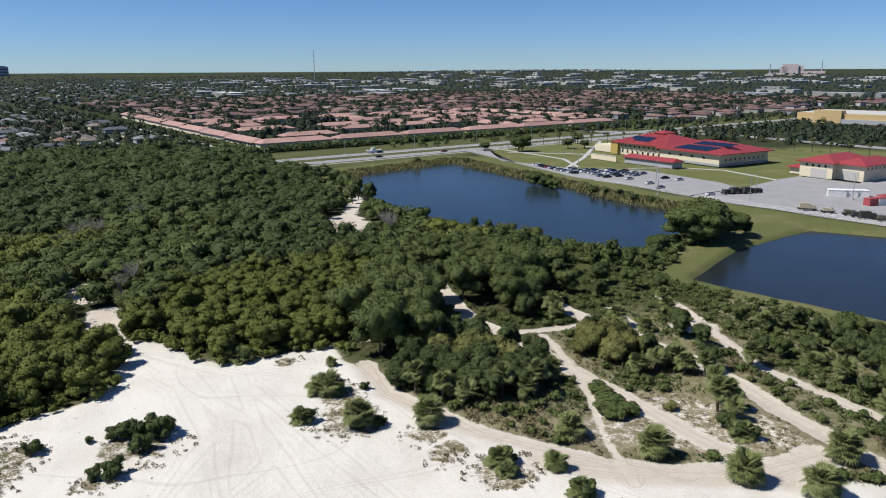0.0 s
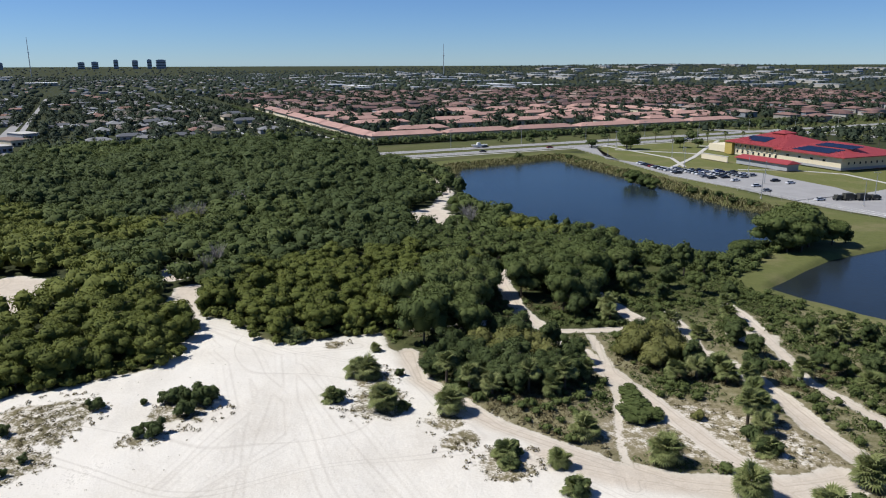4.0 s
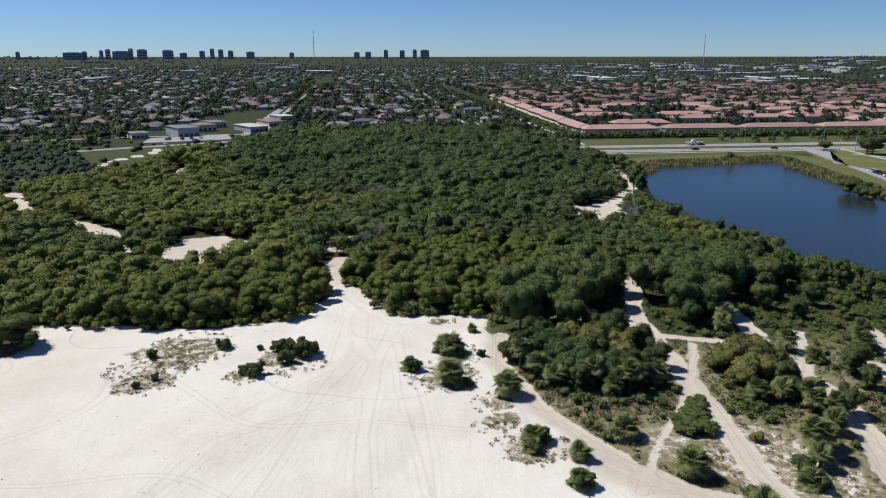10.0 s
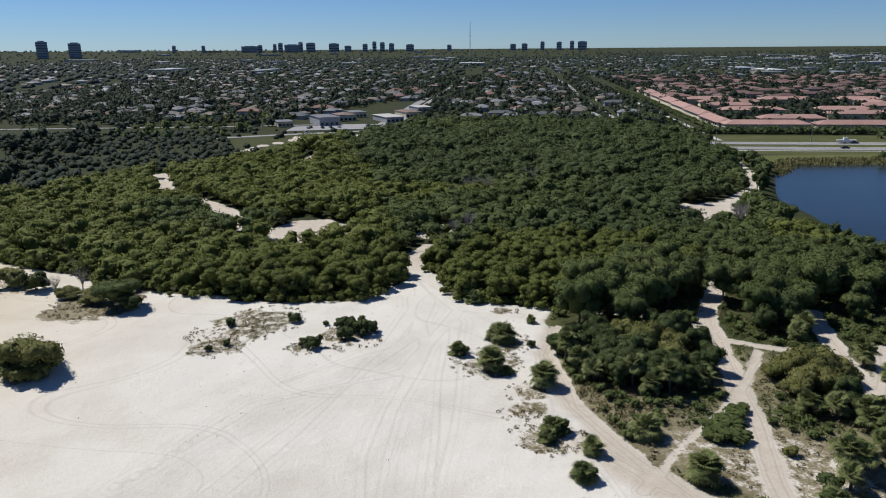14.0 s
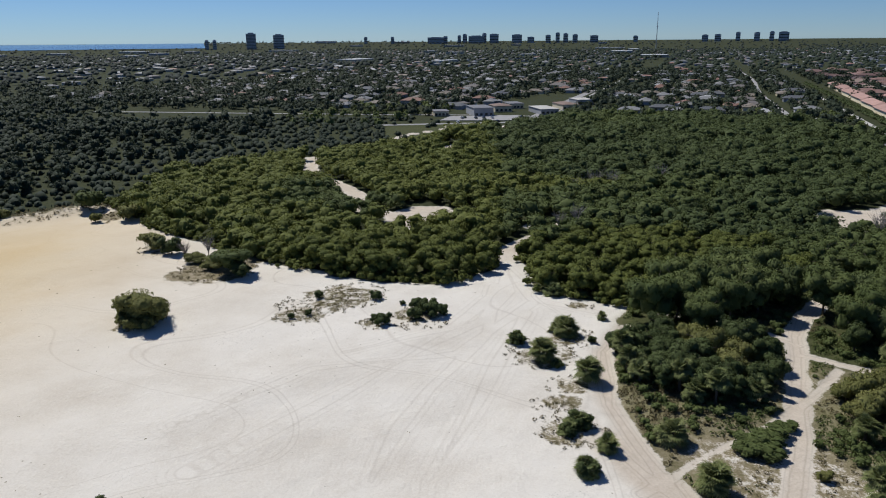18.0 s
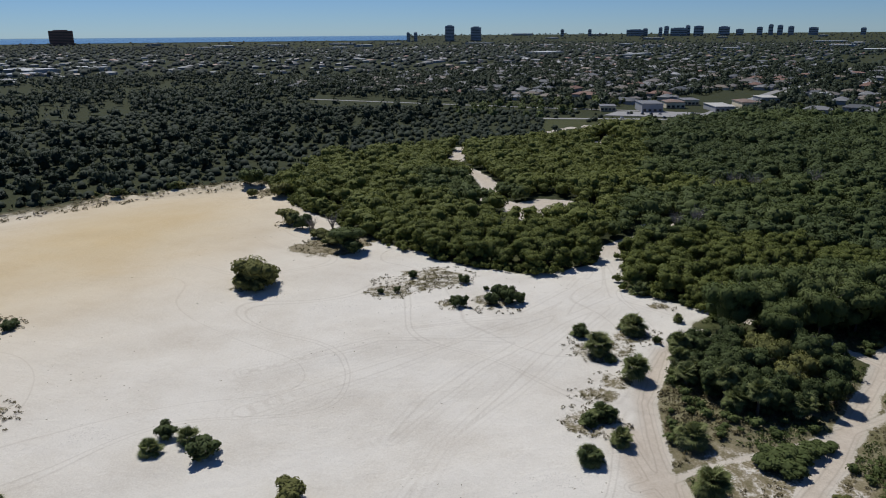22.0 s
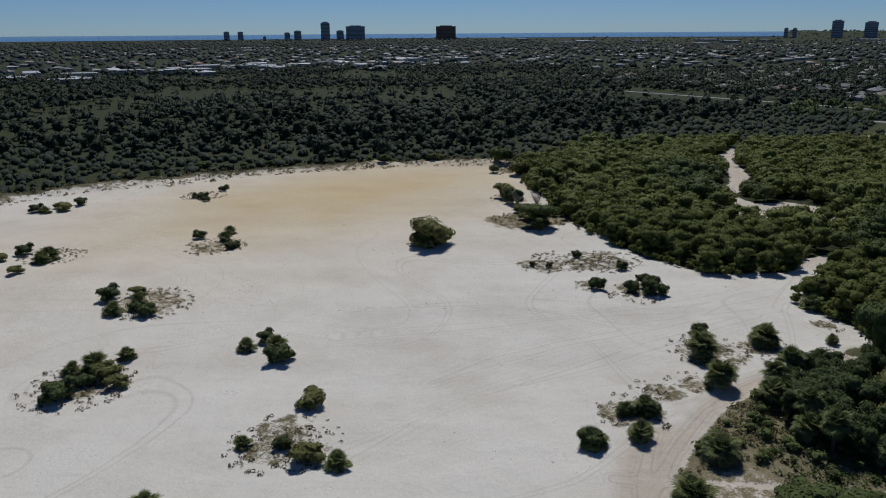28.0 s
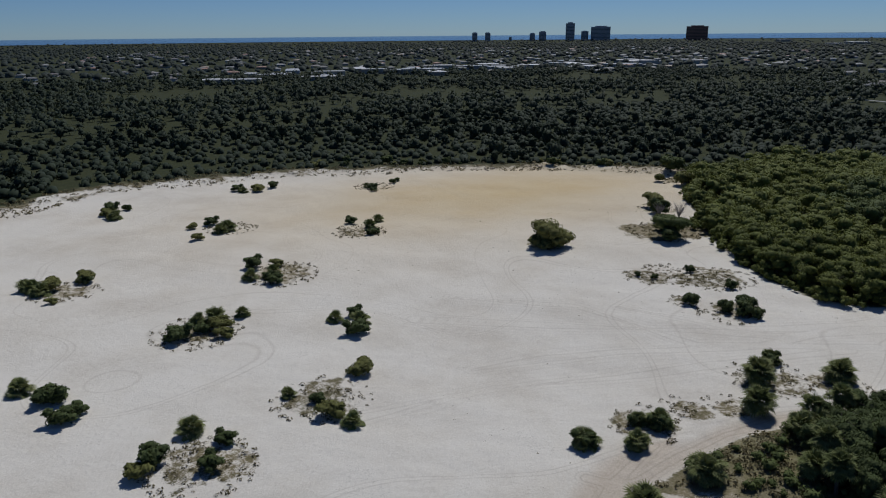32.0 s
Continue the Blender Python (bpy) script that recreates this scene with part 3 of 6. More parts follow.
# ---- plants ----
def leaf_cloud(lobes, n, size, flat=0.7, low=-0.7):
    """Folded leaf clumps on the shells of several lobes: (centre, radii) each. Returns vertices and quads."""
    w = np.array([r[0] * r[1] for _, r in lobes])
    pick = rng.choice(len(lobes), n, p=w / w.sum())
    C = np.array([c for c, _ in lobes])[pick]
    R = np.array([r for _, r in lobes])[pick]
    d = rng.normal(size=(n, 3))
    d /= np.linalg.norm(d, axis=1)[:, None]
    d[:, 2] = np.where(d[:, 2] < low, -d[:, 2], d[:, 2])
    P = C + d * R * rng.uniform(0.62, 1.06, n)[:, None] ** 0.7
    nrm = d + rng.normal(size=(n, 3)) * 0.55
    nrm[:, 2] += flat * 0.5
    nrm /= np.linalg.norm(nrm, axis=1)[:, None]
    u = np.cross(nrm, rng.normal(size=(n, 3)))
    u /= np.linalg.norm(u, axis=1)[:, None]
    v = np.cross(nrm, u)
    s = (size * rng.uniform(0.6, 1.35, n))[:, None]
    droop = np.array((0, 0, -0.35)) * s
    V = np.stack([P - u * s * 0.75 + droop, P - v * s * 0.42, P + u * s * 0.75 + droop, P + v * s * 0.42 + nrm * s * 0.2], 1).reshape(-1, 3)
    N = d * (1 / R) * R.mean(1)[:, None] * 0.8 + 0.5 * nrm + np.array((0, 0, 0.3))
    N /= np.linalg.norm(N, axis=1)[:, None]
    return V, np.arange(4 * n).reshape(-1, 4), np.repeat(N, 4, 0)


def heart(lobes, fill=0.8):
    """Uneven leafy hearts that close the crown behind its outer leaf clumps: six patches of four quads a lobe."""
    g = np.linspace(-1, 1, 3)
    Vs, Fs, Ns, n = [], [], [], 0
    for (c, r) in lobes:
        for ax in range(3):
            for sg in (-1.0, 1.0):
                D = np.empty((9, 3))
                D[:, ax], D[:, (ax + 1) % 3], D[:, (ax + 2) % 3] = sg, np.repeat(g, 3), np.tile(g, 3)
                D /= np.linalg.norm(D, axis=1)[:, None]
                Vs.append(np.array(c) + D * np.array(r) * fill * rng.uniform(0.82, 1.12, (9, 1)))
                Ns.append((D + (0, 0, 0.35)) / np.linalg.norm(D + (0, 0, 0.35), axis=1)[:, None])
                F = np.array([(0, 1, 4, 3), (1, 2, 5, 4), (3, 4, 7, 6), (4, 5, 8, 7)])
                Fs.append((F if sg < 0 else F[:, ::-1]) + n)
                n += 9
    return np.concatenate(Vs), np.concatenate(Fs), np.concatenate(Ns)


def full_crown(lobes, n, size, hearts=99, fill=0.8, flat=0.7):
    """Leaf clumps over hearts, as one set of vertices, quads and normals."""
    V, F, N = leaf_cloud(lobes, n, size, flat)
    v, f, m = heart(lobes[:hearts], fill)
    return np.concatenate([V, v]), np.concatenate([F, f + len(V)]), np.concatenate([N, m])


def lump_cloud(r, h, k, leaves=0, size=1.0):
    """A far crown: overlapping uneven domes, with leaf clumps over them where it stands nearer."""
    Vs, Fs, Ns, n = [], [], [], 0
    for i in range(k):
        a, q = i * 2.4 + rng.uniform(-0.5, 0.5), r * (0.0 if i == 0 else rng.uniform(0.35, 0.6))
        c = np.array((q * math.cos(a), q * math.sin(a), h * rng.uniform(0.30, 0.52)))
        s = r * (0.62 if i == 0 else rng.uniform(0.36, 0.52))
        t = np.arange(6) * math.pi / 3 + rng.uniform(0, 1)
        ring = np.stack([np.cos(t), np.sin(t), np.zeros(6)], 1)
        up = np.stack([np.cos(t + 0.5) * 0.72, np.sin(t + 0.5) * 0.72, np.full(6, 0.62)], 1) * rng.uniform(0.8, 1.15, (6, 1))
        D = np.concatenate([[(0, 0, 1.0)], up, ring * rng.uniform(0.85, 1.15, (6, 1)) - (0, 0, 0.45)])
        Vs.append(c + D * (s, s, s * 0.85))
        Ns.append((D + (0, 0, 0.6)) / np.linalg.norm(D + (0, 0, 0.6), axis=1)[:, None])
        F = [(0, 1, 2, 3), (0, 3, 4, 5), (0, 5, 6, 1)]
        F += [(1 + j, 7 + j, 7 + (j + 1) % 6, 1 + (j + 1) % 6) for j in range(6)]
        Fs.append(np.array(F) + n)
        n += 13
    V, F, N = np.concatenate(Vs), np.concatenate(Fs), np.concatenate(Ns)
    if leaves:
        v, f, m = leaf_cloud([((0, 0, h * 0.45), (r * 0.85, r * 0.85, h * 0.5))], leaves, size)
        V, F, N = np.concatenate([V, v]), np.concatenate([F, f + n]), np.concatenate([N, m])
    return V, F, N


def lobes_for(r, h, base, n, squash=0.6):
    """Lobes of an uneven crown: radius r, between base and h."""
    out = [((0, 0, (h + base) / 2), (r * 0.62, r * 0.62, (h - base) * 0.48))]
    for i in range(n):
        a = i * 2.4 + rng.uniform(-0.4, 0.4)
        q = r * rng.uniform(0.35, 0.68)
        k = rng.uniform(0.3, 0.46) * r
        z = base + (h - base) * rng.uniform(0.3, 0.8)
        out.append(((q * math.cos(a), q * math.sin(a), z), (k, k, k * squash * rng.uniform(0.8, 1.3))))
    return out


def trunk_geo(h, r, limbs, spread, lean=0.3):
    g = Geo()
    p, q = np.zeros(3), np.array((lean * rng.uniform(-1, 1), lean * rng.uniform(-1, 1), h * 0.55))
    g.tube(p - (0, 0, 0.3), q * 0.5, r * 1.25, r * 0.9)
    g.tube(q * 0.5, q, r * 0.9, r * 0.7)
    for i in range(limbs):
        a = i * 2.4 + rng.uniform(-0.5, 0.5)
        e = q + np.array((math.cos(a) * spread * rng.uniform(0.4, 0.8), math.sin(a) * spread * rng.uniform(0.4, 0.8), h * rng.uniform(0.15, 0.4)))
        m = q * 0.9 + (e - q * 0.9) * 0.5 + (0, 0, 0.08 * h)
        g.tube(q * rng.uniform(0.6, 1.0), m, r * 0.5, r * 0.3, 5)
        g.tube(m, e, r * 0.3, r * 0.12, 5)
    return g


def tree_kind(name, r, h, base, lobes, n, size, mat, label, category="tree", squash=0.6, trunk=0.18):
    """One tree of a kind: trunk with limbs, crown of leaf clumps. Kept as the first of its copies."""
    e = thing(name, (0, 0, 0), 0, label, category)
    part("trunk", trunk_geo(h, trunk, 5, r).mesh("trunk", M_BARK), e)
    V, F, N = full_crown(lobes_for(r, h, base, lobes, squash), n, size)
    part("crown", mesh_of("crown", V, F, mat, N), e)
    return e


class Kind:
    """Hands out the first thing and then its copies."""

    def __init__(self, ob):
        self.ob, self.used = ob, False

    def put(self, x, y, s=1.0, sz=None, yaw=None, dz=0.0, label="", group=""):
        m = pose(x, y, float(height(np.array([x]), np.array([y]))[0]) + dz, 0, 0, rng.uniform(0, 360) if yaw is None else yaw)
        m = m @ Matrix.Diagonal((s, s, sz or s, 1))
        if self.used:
            ob = copy_thing(self.ob, Matrix())
        else:
            ob, self.used = self.ob, True
        ob.matrix_basis = m
        return tagged(ob, label, "", group)


def fan_frond(blades=15, length=0.62, stalk=0.62):
    """A fan leaf along +x: a stalk and a folded, notched fan of blades that hang at their tips."""
    g = Geo()
    g.add([(0, -0.02, 0), (0, 0.02, 0), (stalk, 0.015, 0.05), (stalk, -0.015, 0.05)], [(0, 1, 2, 3)])
    for i in range(blades):
        a = (i / (blades - 1) - 0.5) * 4.3
        l = length * (0.78 + 0.22 * math.cos(a * 0.6))
        c, s = math.cos(a), math.sin(a)
        w = 0.052
        lift = 0.05 + 0.10 * abs(math.sin(a))
        mid = (stalk + 0.55 * l * c, 0.55 * l * s, 0.05 + lift)
        tip = (stalk + l * c, l * s, 0.05 + lift - 0.24 * l)
        g.add([(stalk, 0, 0.05), (mid[0] + w * s, mid[1] - w * c, mid[2]), tip, (mid[0] - w * s, mid[1] + w * c, mid[2])], [(0, 1, 2, 3)])
    return g


FRONDS = [fan_frond(15, 0.60, 0.62).mesh("frond", M_PALM), fan_frond(14, 0.55, 0.74).mesh("frond", M_PALM), fan_frond(16, 0.66, 0.5).mesh("frond", M_PALM)]


def frond_poses(n, hub, scale):
    out = []
    for i in range(n):
        q = (i + 0.5) / n
        el = math.degrees(math.asin(1 - 1.6 * q)) + rng.uniform(-14, 14)
        out.append(pose(0, 0, hub, 0, 0, i * 137.5 + rng.uniform(-40, 40)) @ pose(0.06, 0, 0, 0, -el, 0) @ pose(0, 0, 0, rng.uniform(-25, 25)) @ Matrix.Scale(scale * rng.uniform(0.72, 1.25), 4))
    return out


def fan_palm(label, trunk_h, scale, n):
    """A fan palm whose leaves are parts of their own."""
    e = thing("fan_palm", (0, 0, 0), 0, label, "palm")
    g = Geo()
    g.tube((0, 0, -0.2), (0.05, 0.03, trunk_h * 0.6), 0.24, 0.2, 8).tube((0.05, 0.03, trunk_h * 0.6), (0, 0, trunk_h + 0.25), 0.2, 0.16, 8)
    part("trunk", g.mesh("trunk", M_BARK), e)
    for i, m in enumerate(frond_poses(n, trunk_h, scale)):
        ob = part("frond", FRONDS[i % 3], e)
        ob.matrix_basis = m
    g = Geo()
    for i in range(10):
        a = i * 2.4
        g.add([(0.1 * math.cos(a), 0.1 * math.sin(a), trunk_h - 0.05), (0.55 * math.cos(a - 0.3), 0.55 * math.sin(a - 0.3), trunk_h - 0.6),
               (0.6 * math.cos(a), 0.6 * math.sin(a), trunk_h * 0.2), (0.55 * math.cos(a + 0.3), 0.55 * math.sin(a + 0.3), trunk_h - 0.6)], [(0, 1, 2, 3)])
    part("dead_skirt", g.mesh("dead_skirt", M_DRYFROND), e, "drooping brown dead fronds")
    return e


def joined_fronds(n, hub, scale):
    """The leaves of a palm in one crown mesh, for palms in thickets and far rows."""
    Vs, Fs, k = [], [], 0
    for i, m in enumerate(frond_poses(n, hub, scale)):
        me = FRONDS[i % 3]
        co = np.empty(len(me.vertices) * 3, np.float32)
        me.vertices.foreach_get("co", co)
        vi = np.empty(len(me.loops), np.int32)
        me.loops.foreach_get("vertex_index", vi)
        M = np.array(m)
        Vs.append(co.reshape(-1, 3) @ M[:3, :3].T + M[:3, 3])
        Fs.append(vi.reshape(-1, 4) + k)
        k += len(me.vertices)
    return np.concatenate(Vs), np.concatenate(Fs)


def thicket_palm(label, trunk_h, scale, n):
    e = thing("fan_palm", (0, 0, 0), 0, label, "palm")
    part("trunk", Geo().tube((0, 0, -0.2), (0, 0, trunk_h + 0.2), 0.22, 0.17, 6).mesh("trunk", M_BARK), e)
    V, F = joined_fronds(n, trunk_h, scale)
    part("crown", mesh_of("crown", V, F, M_PALM), e)
    return e


# single palms on the sand
P_SHORT = Kind(fan_palm("short green fan palm with spreading fronds on pale sand", 0.85, 1.5, 66))
P_TALL = Kind(fan_palm("bushy green fan palm with a thick skirt on sand", 1.4, 1.62, 70))
for x, y, s in ((11.6, 11.9, 1.12), (20.3, 13.6, 1.1), (20.9, 25.9, 1.15), (-0.8, 11.5, 1.08), (-32.7, 0.4, 1.1), (-41.1, -6.4, 1.12)):
    P_TALL.put(x, y, s * 1.2, group="palms on the sand")
for x, y, s in ((-12.9, 9.5, 1.05), (-53.0, -0.7, 1.15), (-10.1, -0.2, 0.75), (-61.2, 7.7, 0.5)):
    P_SHORT.put(x, y, s * 1.3, group="palms on the sand")
T_PALM = [Kind(thicket_palm("green fan palm growing in a thicket", 1.9, 1.4, 54)), Kind(thicket_palm("low saw-edged fan palm among shrubs", 0.6, 1.3, 46)),
          Kind(thicket_palm("tall fan palm above the scrub", 3.3, 1.45, 52))]
for x, y, k, s in ((-31.2, 8.8, 0, 1), (-24.4, 16.0, 0, .95), (-25.0, 25.8, 0, 1.05), (-35.2, 7.4, 2, .9), (-14.1, 37.4, 0, 1), (-11.8, 40.9, 0, 1), (-9.5, 44.4, 0, 1.05), (-7.0, 42.4, 0, 1),
                   (-3.7, 42.8, 2, .8), (-0.5, 39.2, 0, .95), (2.2, 30.7, 2, 1.0), (3.6, 31.9, 2, .9), (5.4, 28.9, 0, .9), (1.3, 34.2, 0, 1), (-42.3, 58.2, 0, 1.2), (-39.3, 54.6, 0, 1), (-27.4, 59.1, 0, 1.1), (-23.0, 73.8, 2, .95), (-21.1, 71.7, 0, 1),
                   (1.6, 53.0, 0, 1.1), (-0.3, 77.0, 0, 1.1), (-1.5, 73.9, 0, 1), (16.7, 55.3, 0, 1.1), (8.6, 67.8, 1, 1.3), (10.8, 58.8, 1, 1.2), (-10.6, 47.0, 0, .9), (-19.3, 47.5, 1, 1.2), (-45.3, 7.7, 0, .8), (-54.5, -2.0, 1, 1.2), (-21.3, 59.6, 1, 1.2), (24.4, 44.1, 0, 1)):
    T_PALM[k].put(x, y, s * 1.2)

# shrubs
SHRUBS = []
for nm, mat, lab in (("shrub", M_LEAF[1], "dense dark green shrub on pale sand"), ("shrub", M_LEAF[0], "rounded green shrub in the scrub"), ("shrub", M_LEAF[2], "olive brown shrub in the scrub")):
    SHRUBS.append(Kind(tree_kind(nm, 1.6, 1.9, 0.1, 7, 800, 0.22, mat, lab, "shrub", 0.8, 0.06)))
P_LOW = Kind(thicket_palm("low round saw palmetto clump on sand", 0.45, 1.45, 46))
for x, y, s in ((-17.1, -3.5, 1.1), (-4.4, -4.0, 1.05), (7.9, 24.5, 1.1), (-49.2, -10.9, 1.0), (-76.5, -0.9, 1.15), (-39.0, -4.1, 0.6), (-14.9, -5.3, .8)):
    P_LOW.put(x, y, s * 1.15, group="palmettos on the sand")
    SHRUBS[0].put(x + 0.5, y + 0.2, s * 1.25, s * 1.05, group="shrubs on the sand")
for x, y, s, k in ((-62.1, -27.7, 1.3, 0), (-64.7, -29.9, 1.2, 0), (-60.7, -31.0, 1.0, 0), (-63.0, -25.4, .9, 0), (-67.2, -31.5, .8, 0), (-57.3, -37.4, 1.0, 0), (-58.8, -39.2, .7, 0), (-72.3, -40.8, .8, 0), (-73.5, -53.8, .7, 0), (-62.7, -54.0, .5, 0),
                   (-60.6, -57.1, .45, 0), (-68.8, -34.4, .4, 0),  (-4.0, 27.0, .6, 2), (5.3, 26.2, 1, 0), (-49.3, 3.8, .5, 0),
                   (-147.0, -131.2, 2.2, 2), (-145.4, -141.3, 1.3, 2), (-112.1, -107.7, 2.0, 2), (-108.0, -101.4, 1.8, 0), (-160.0, -150.4, 2.5, 1)):
    SHRUBS[k].put(x, y, s * 1.25)

for x, y, s in ((-12.4, 20.9, 1.7), (-10.1, 20.5, 1.6), (-14.4, 24.3, 1.5), (-8.9, 22.3, 1.3), (-17.1, 27.6, 1.1), (-11.8, 23.1, 1.4), (-15.8, 25.9, 1.2), (-9.9, 18.8, 1.2)):
    SHRUBS[1].put(x, y, s, s * 0.55, label="low spreading green shrub between two tracks")

# shrubs and palmettos dotted over the eastern half of the sand
for cx, cy, n in ((23.3, -33.9, 5), (7.3, -59.9, 4), (43.5, -23.5, 6), (36.0, -71.8, 7), (11.9, -98.3, 6), (62.0, -52.0, 5), (-18.2, -126.4, 5), (58.0, -109.8, 7), (13.7, -148.7, 6), (-46.2, -184.3, 5), (90.0, -84.0, 7), (78.0, -20.0, 6), (-2.3, -196.3, 6), (87.9, -147.9, 6), (44.6, -186.4, 7)):
    for i in range(n):
        x, y, s = cx + rng.normal(0, 5), cy + rng.normal(0, 5), rng.uniform(0.7, 1.6)
        if i % 3 == 0:
            P_LOW.put(x, y, s, group="palmettos on the sand")
        else:
            SHRUBS[int(rng.choice((0, 0, 2)))].put(x, y, s * 1.3, s)

# trees of the thickets and the shore
TREES = [Kind(tree_kind("broadleaf_tree", 4.4, 7.2, 0.5, 14, 3000, 0.26, M_LEAF[0], "broad green tree with a dense rounded crown")),
         Kind(tree_kind("broadleaf_tree", 3.9, 6.0, 0.2, 12, 2600, 0.25, M_LEAF[1], "dark green tree with a dense low crown")),
         Kind(tree_kind("broadleaf_tree", 3.6, 4.8, 0.1, 12, 2500, 0.245, M_LEAF[2], "olive green bushy tree with brownish leaves")),
         Kind(tree_kind("mangrove_tree", 3.7, 6.0, 0.4, 12, 1350, 0.30, M_LEAF[3], "bright green bushy tree in a dense wood")),
         Kind(tree_kind("mangrove_tree", 3.9, 6.6, 0.4, 12, 1350, 0.31, M_LEAF[0], "green bushy tree in a dense wood"))]
PINE = Kind(tree_kind("slender_tree", 2.2, 9.0, 1.0, 12, 900, 0.36, M_LEAF[1], "slender dark green tree near the water", squash=1.0))
for x, y, k, s in ((-33.4, 16.1, 1, .95), (-39.7, 21.6, 2, 1.2), (-33.0, 24.7, 2, 1.0), (-43.4, 29.2, 1, .95), (-37.7, 32.3, 1, .8), (-40.3, 14.2, 1, .8), (-27.7, 20.4, 1, .75), (-45.7, 21.7, 2, .9), (-31.6, 31.2, 1, .7), (-46.8, 34.5, 1, .6),
                   (-57.3, 16.8, 0, 1.25), (-61.7, 23.2, 0, 1.15), (-67.3, 31.7, 0, 1.3), (-64.7, 40.8, 0, 1.1), (-74.4, 37.9, 0, 1.3), (-80.3, 46.0, 0, 1.2), (-70.6, 48.9, 1, 1.3), (-71.7, 23.6, 0, 1.2),
                   (-25.2, 42.5, 2, 1.0), (-19.9, 40.5, 2, .85), (-23.3, 47.6, 2, 1.05), (-18.1, 44.5, 2, .8), (-28.3, 46.6, 2, .75), (-15.1, 45.5, 1, .7), (-4.2, 46.4, 1, .7), (-51.2, 53.7, 0, 1.0), (-48.2, 57.7, 1, 1.1), (-55.0, 59.8, 0, 1.1), (-46.2, 51.7, 1, .8), (-58.8, 65.9, 0, 1.2),
                   (-14.3, 60.6, 1, .7), (-16.2, 64.6, 0, .55), (-9.2, 58.6, 1, .6), (19.4, 63.8, 1, .75), (14.8, 67.8, 1, .8), (24.0, 58.3, 0, .8), (8.9, 74.0, 1, .7), (25.6, 65.7, 1, .9), (30.2, 54.7, 1, 1), (26.2, 33.3, 1, .8), (32.1, 39.5, 1, 1), (30.4, 47.3, 1, 1),
                   (-29.3, 12.9, 1, .7), (-36.3, 10.0, 1, .65), (-25.0, 24.7, 1, .6), (-39.2, 27.0, 2, .9), (-48.3, 28.2, 1, .8), (-43.4, 16.4, 1, .8), (-49.4, 16.5, 1, .8), (-35.7, 20.4, 1, .9), (-29.3, 28.0, 1, .7), (-51.9, 25.1, 0, .9), (-21.1, 43.5, 2, .9), (-26.1, 40.5, 2, .7), (-22.4, 50.6, 2, .8), (-10.9, 43.5, 1, .55), (-29.4, 50.6, 1, .6),
                   (-66.5, 35.8, 0, 1.3), (-60.5, 33.6, 0, 1.1), (-56.0, 26.2, 0, 1.0), (-69.6, 41.9, 1, 1.2), (-63.8, 53.9, 0, 1.2), (-53.1, 56.8, 1, 1.0), (-50.1, 61.8, 0, 1.0), (-56.7, 71.9, 0, 1.2), (-64.7, 61.9, 1, 1.2), (-62.3, 78.0, 0, 1.1), (-52.5, 80.0, 1, .9), (-46.9, 73.8, 0, .7), (-38.9, 75.8, 1, .6), (-57.9, 86.1, 0, .9), (-36.3, 86.1, 0, .6), (-30.0, 90.3, 1, .6), (-44.2, 86.1, 1, .8),
                   (1.1, 61.6, 1, .5), (5.0, 59.6, 0, .5), (9.4, 63.7, 1, .6), (14.0, 76.0, 0, .7), (20.0, 71.8, 1, .8), (24.7, 51.0, 0, .7), (20.8, 50.8, 1, .6), (-6.6, 75.9, 0, .5), (4.0, 80.2, 1, .6), (18.1, 80.1, 1, .6), (26.0, 75.8, 0, .6),
                   (-37.6, 142.1, 1, 1.3), (-34.7, 145.0, 0, 1.4), (-40.5, 154.9, 1, 1.4), (-46.1, 129.0, 0, .8), (-44.2, 123.1, 1, .7), (-29.9, 166.7, 1, .8), (-48.1, 114.9, 1, .6), (-42.4, 113.0, 0, .6),
                   (-39.5, 149.0, 0, 1.9), (-35.7, 152.9, 1, 1.9), (-42.4, 144.0, 0, 1.7), (-31.8, 160.8, 0, 1.1), (-38.6, 160.8, 1, 1.2), (-45.2, 135.0, 1, .8), (-143.4, 225.5, 0, 1.1), (-136.7, 224.6, 1, 1.2), (-130.0, 219.8, 0, .9), (-217.7, 339.0, 0, 1.5),
                   (-93.1, 210.7, 1, .6), (-84.6, 205.3, 1, .55), (-100.7, 213.2, 1, .5), (-107.3, 215.8, 1, .55), (-77.0, 203.7, 1, .5), (-214.6, 269.9, 1, .6), (-235.3, 249.4, 1, .7)):
    TREES[k].put(x, y, s, s * (1.28 if y < 90 else 1.0))
for x, y, s in ((-38.0, 8.4, .6), (-45.0, 7.4, .6), (-33.0, 12.6, .75), (-37.0, 14.6, .9), (-26.4, 17.6, .7), (-30.5, 17.0, .85), (-26.0, 21.8, .7), (-47.2, 10.8, .7), (-42.5, 11.2, .75), (-30.0, 22.6, .8)):
    TREES[1].put(x, y, s, s * 1.2, label="dark green tree in a dense round thicket")
for x, y, k in ((-24.2, 19.2, 2), (-28.2, 14.6, 2), (-33.8, 9.6, 0), (-41.0, 7.6, 2)):
    T_PALM[k].put(x, y, 1.2)
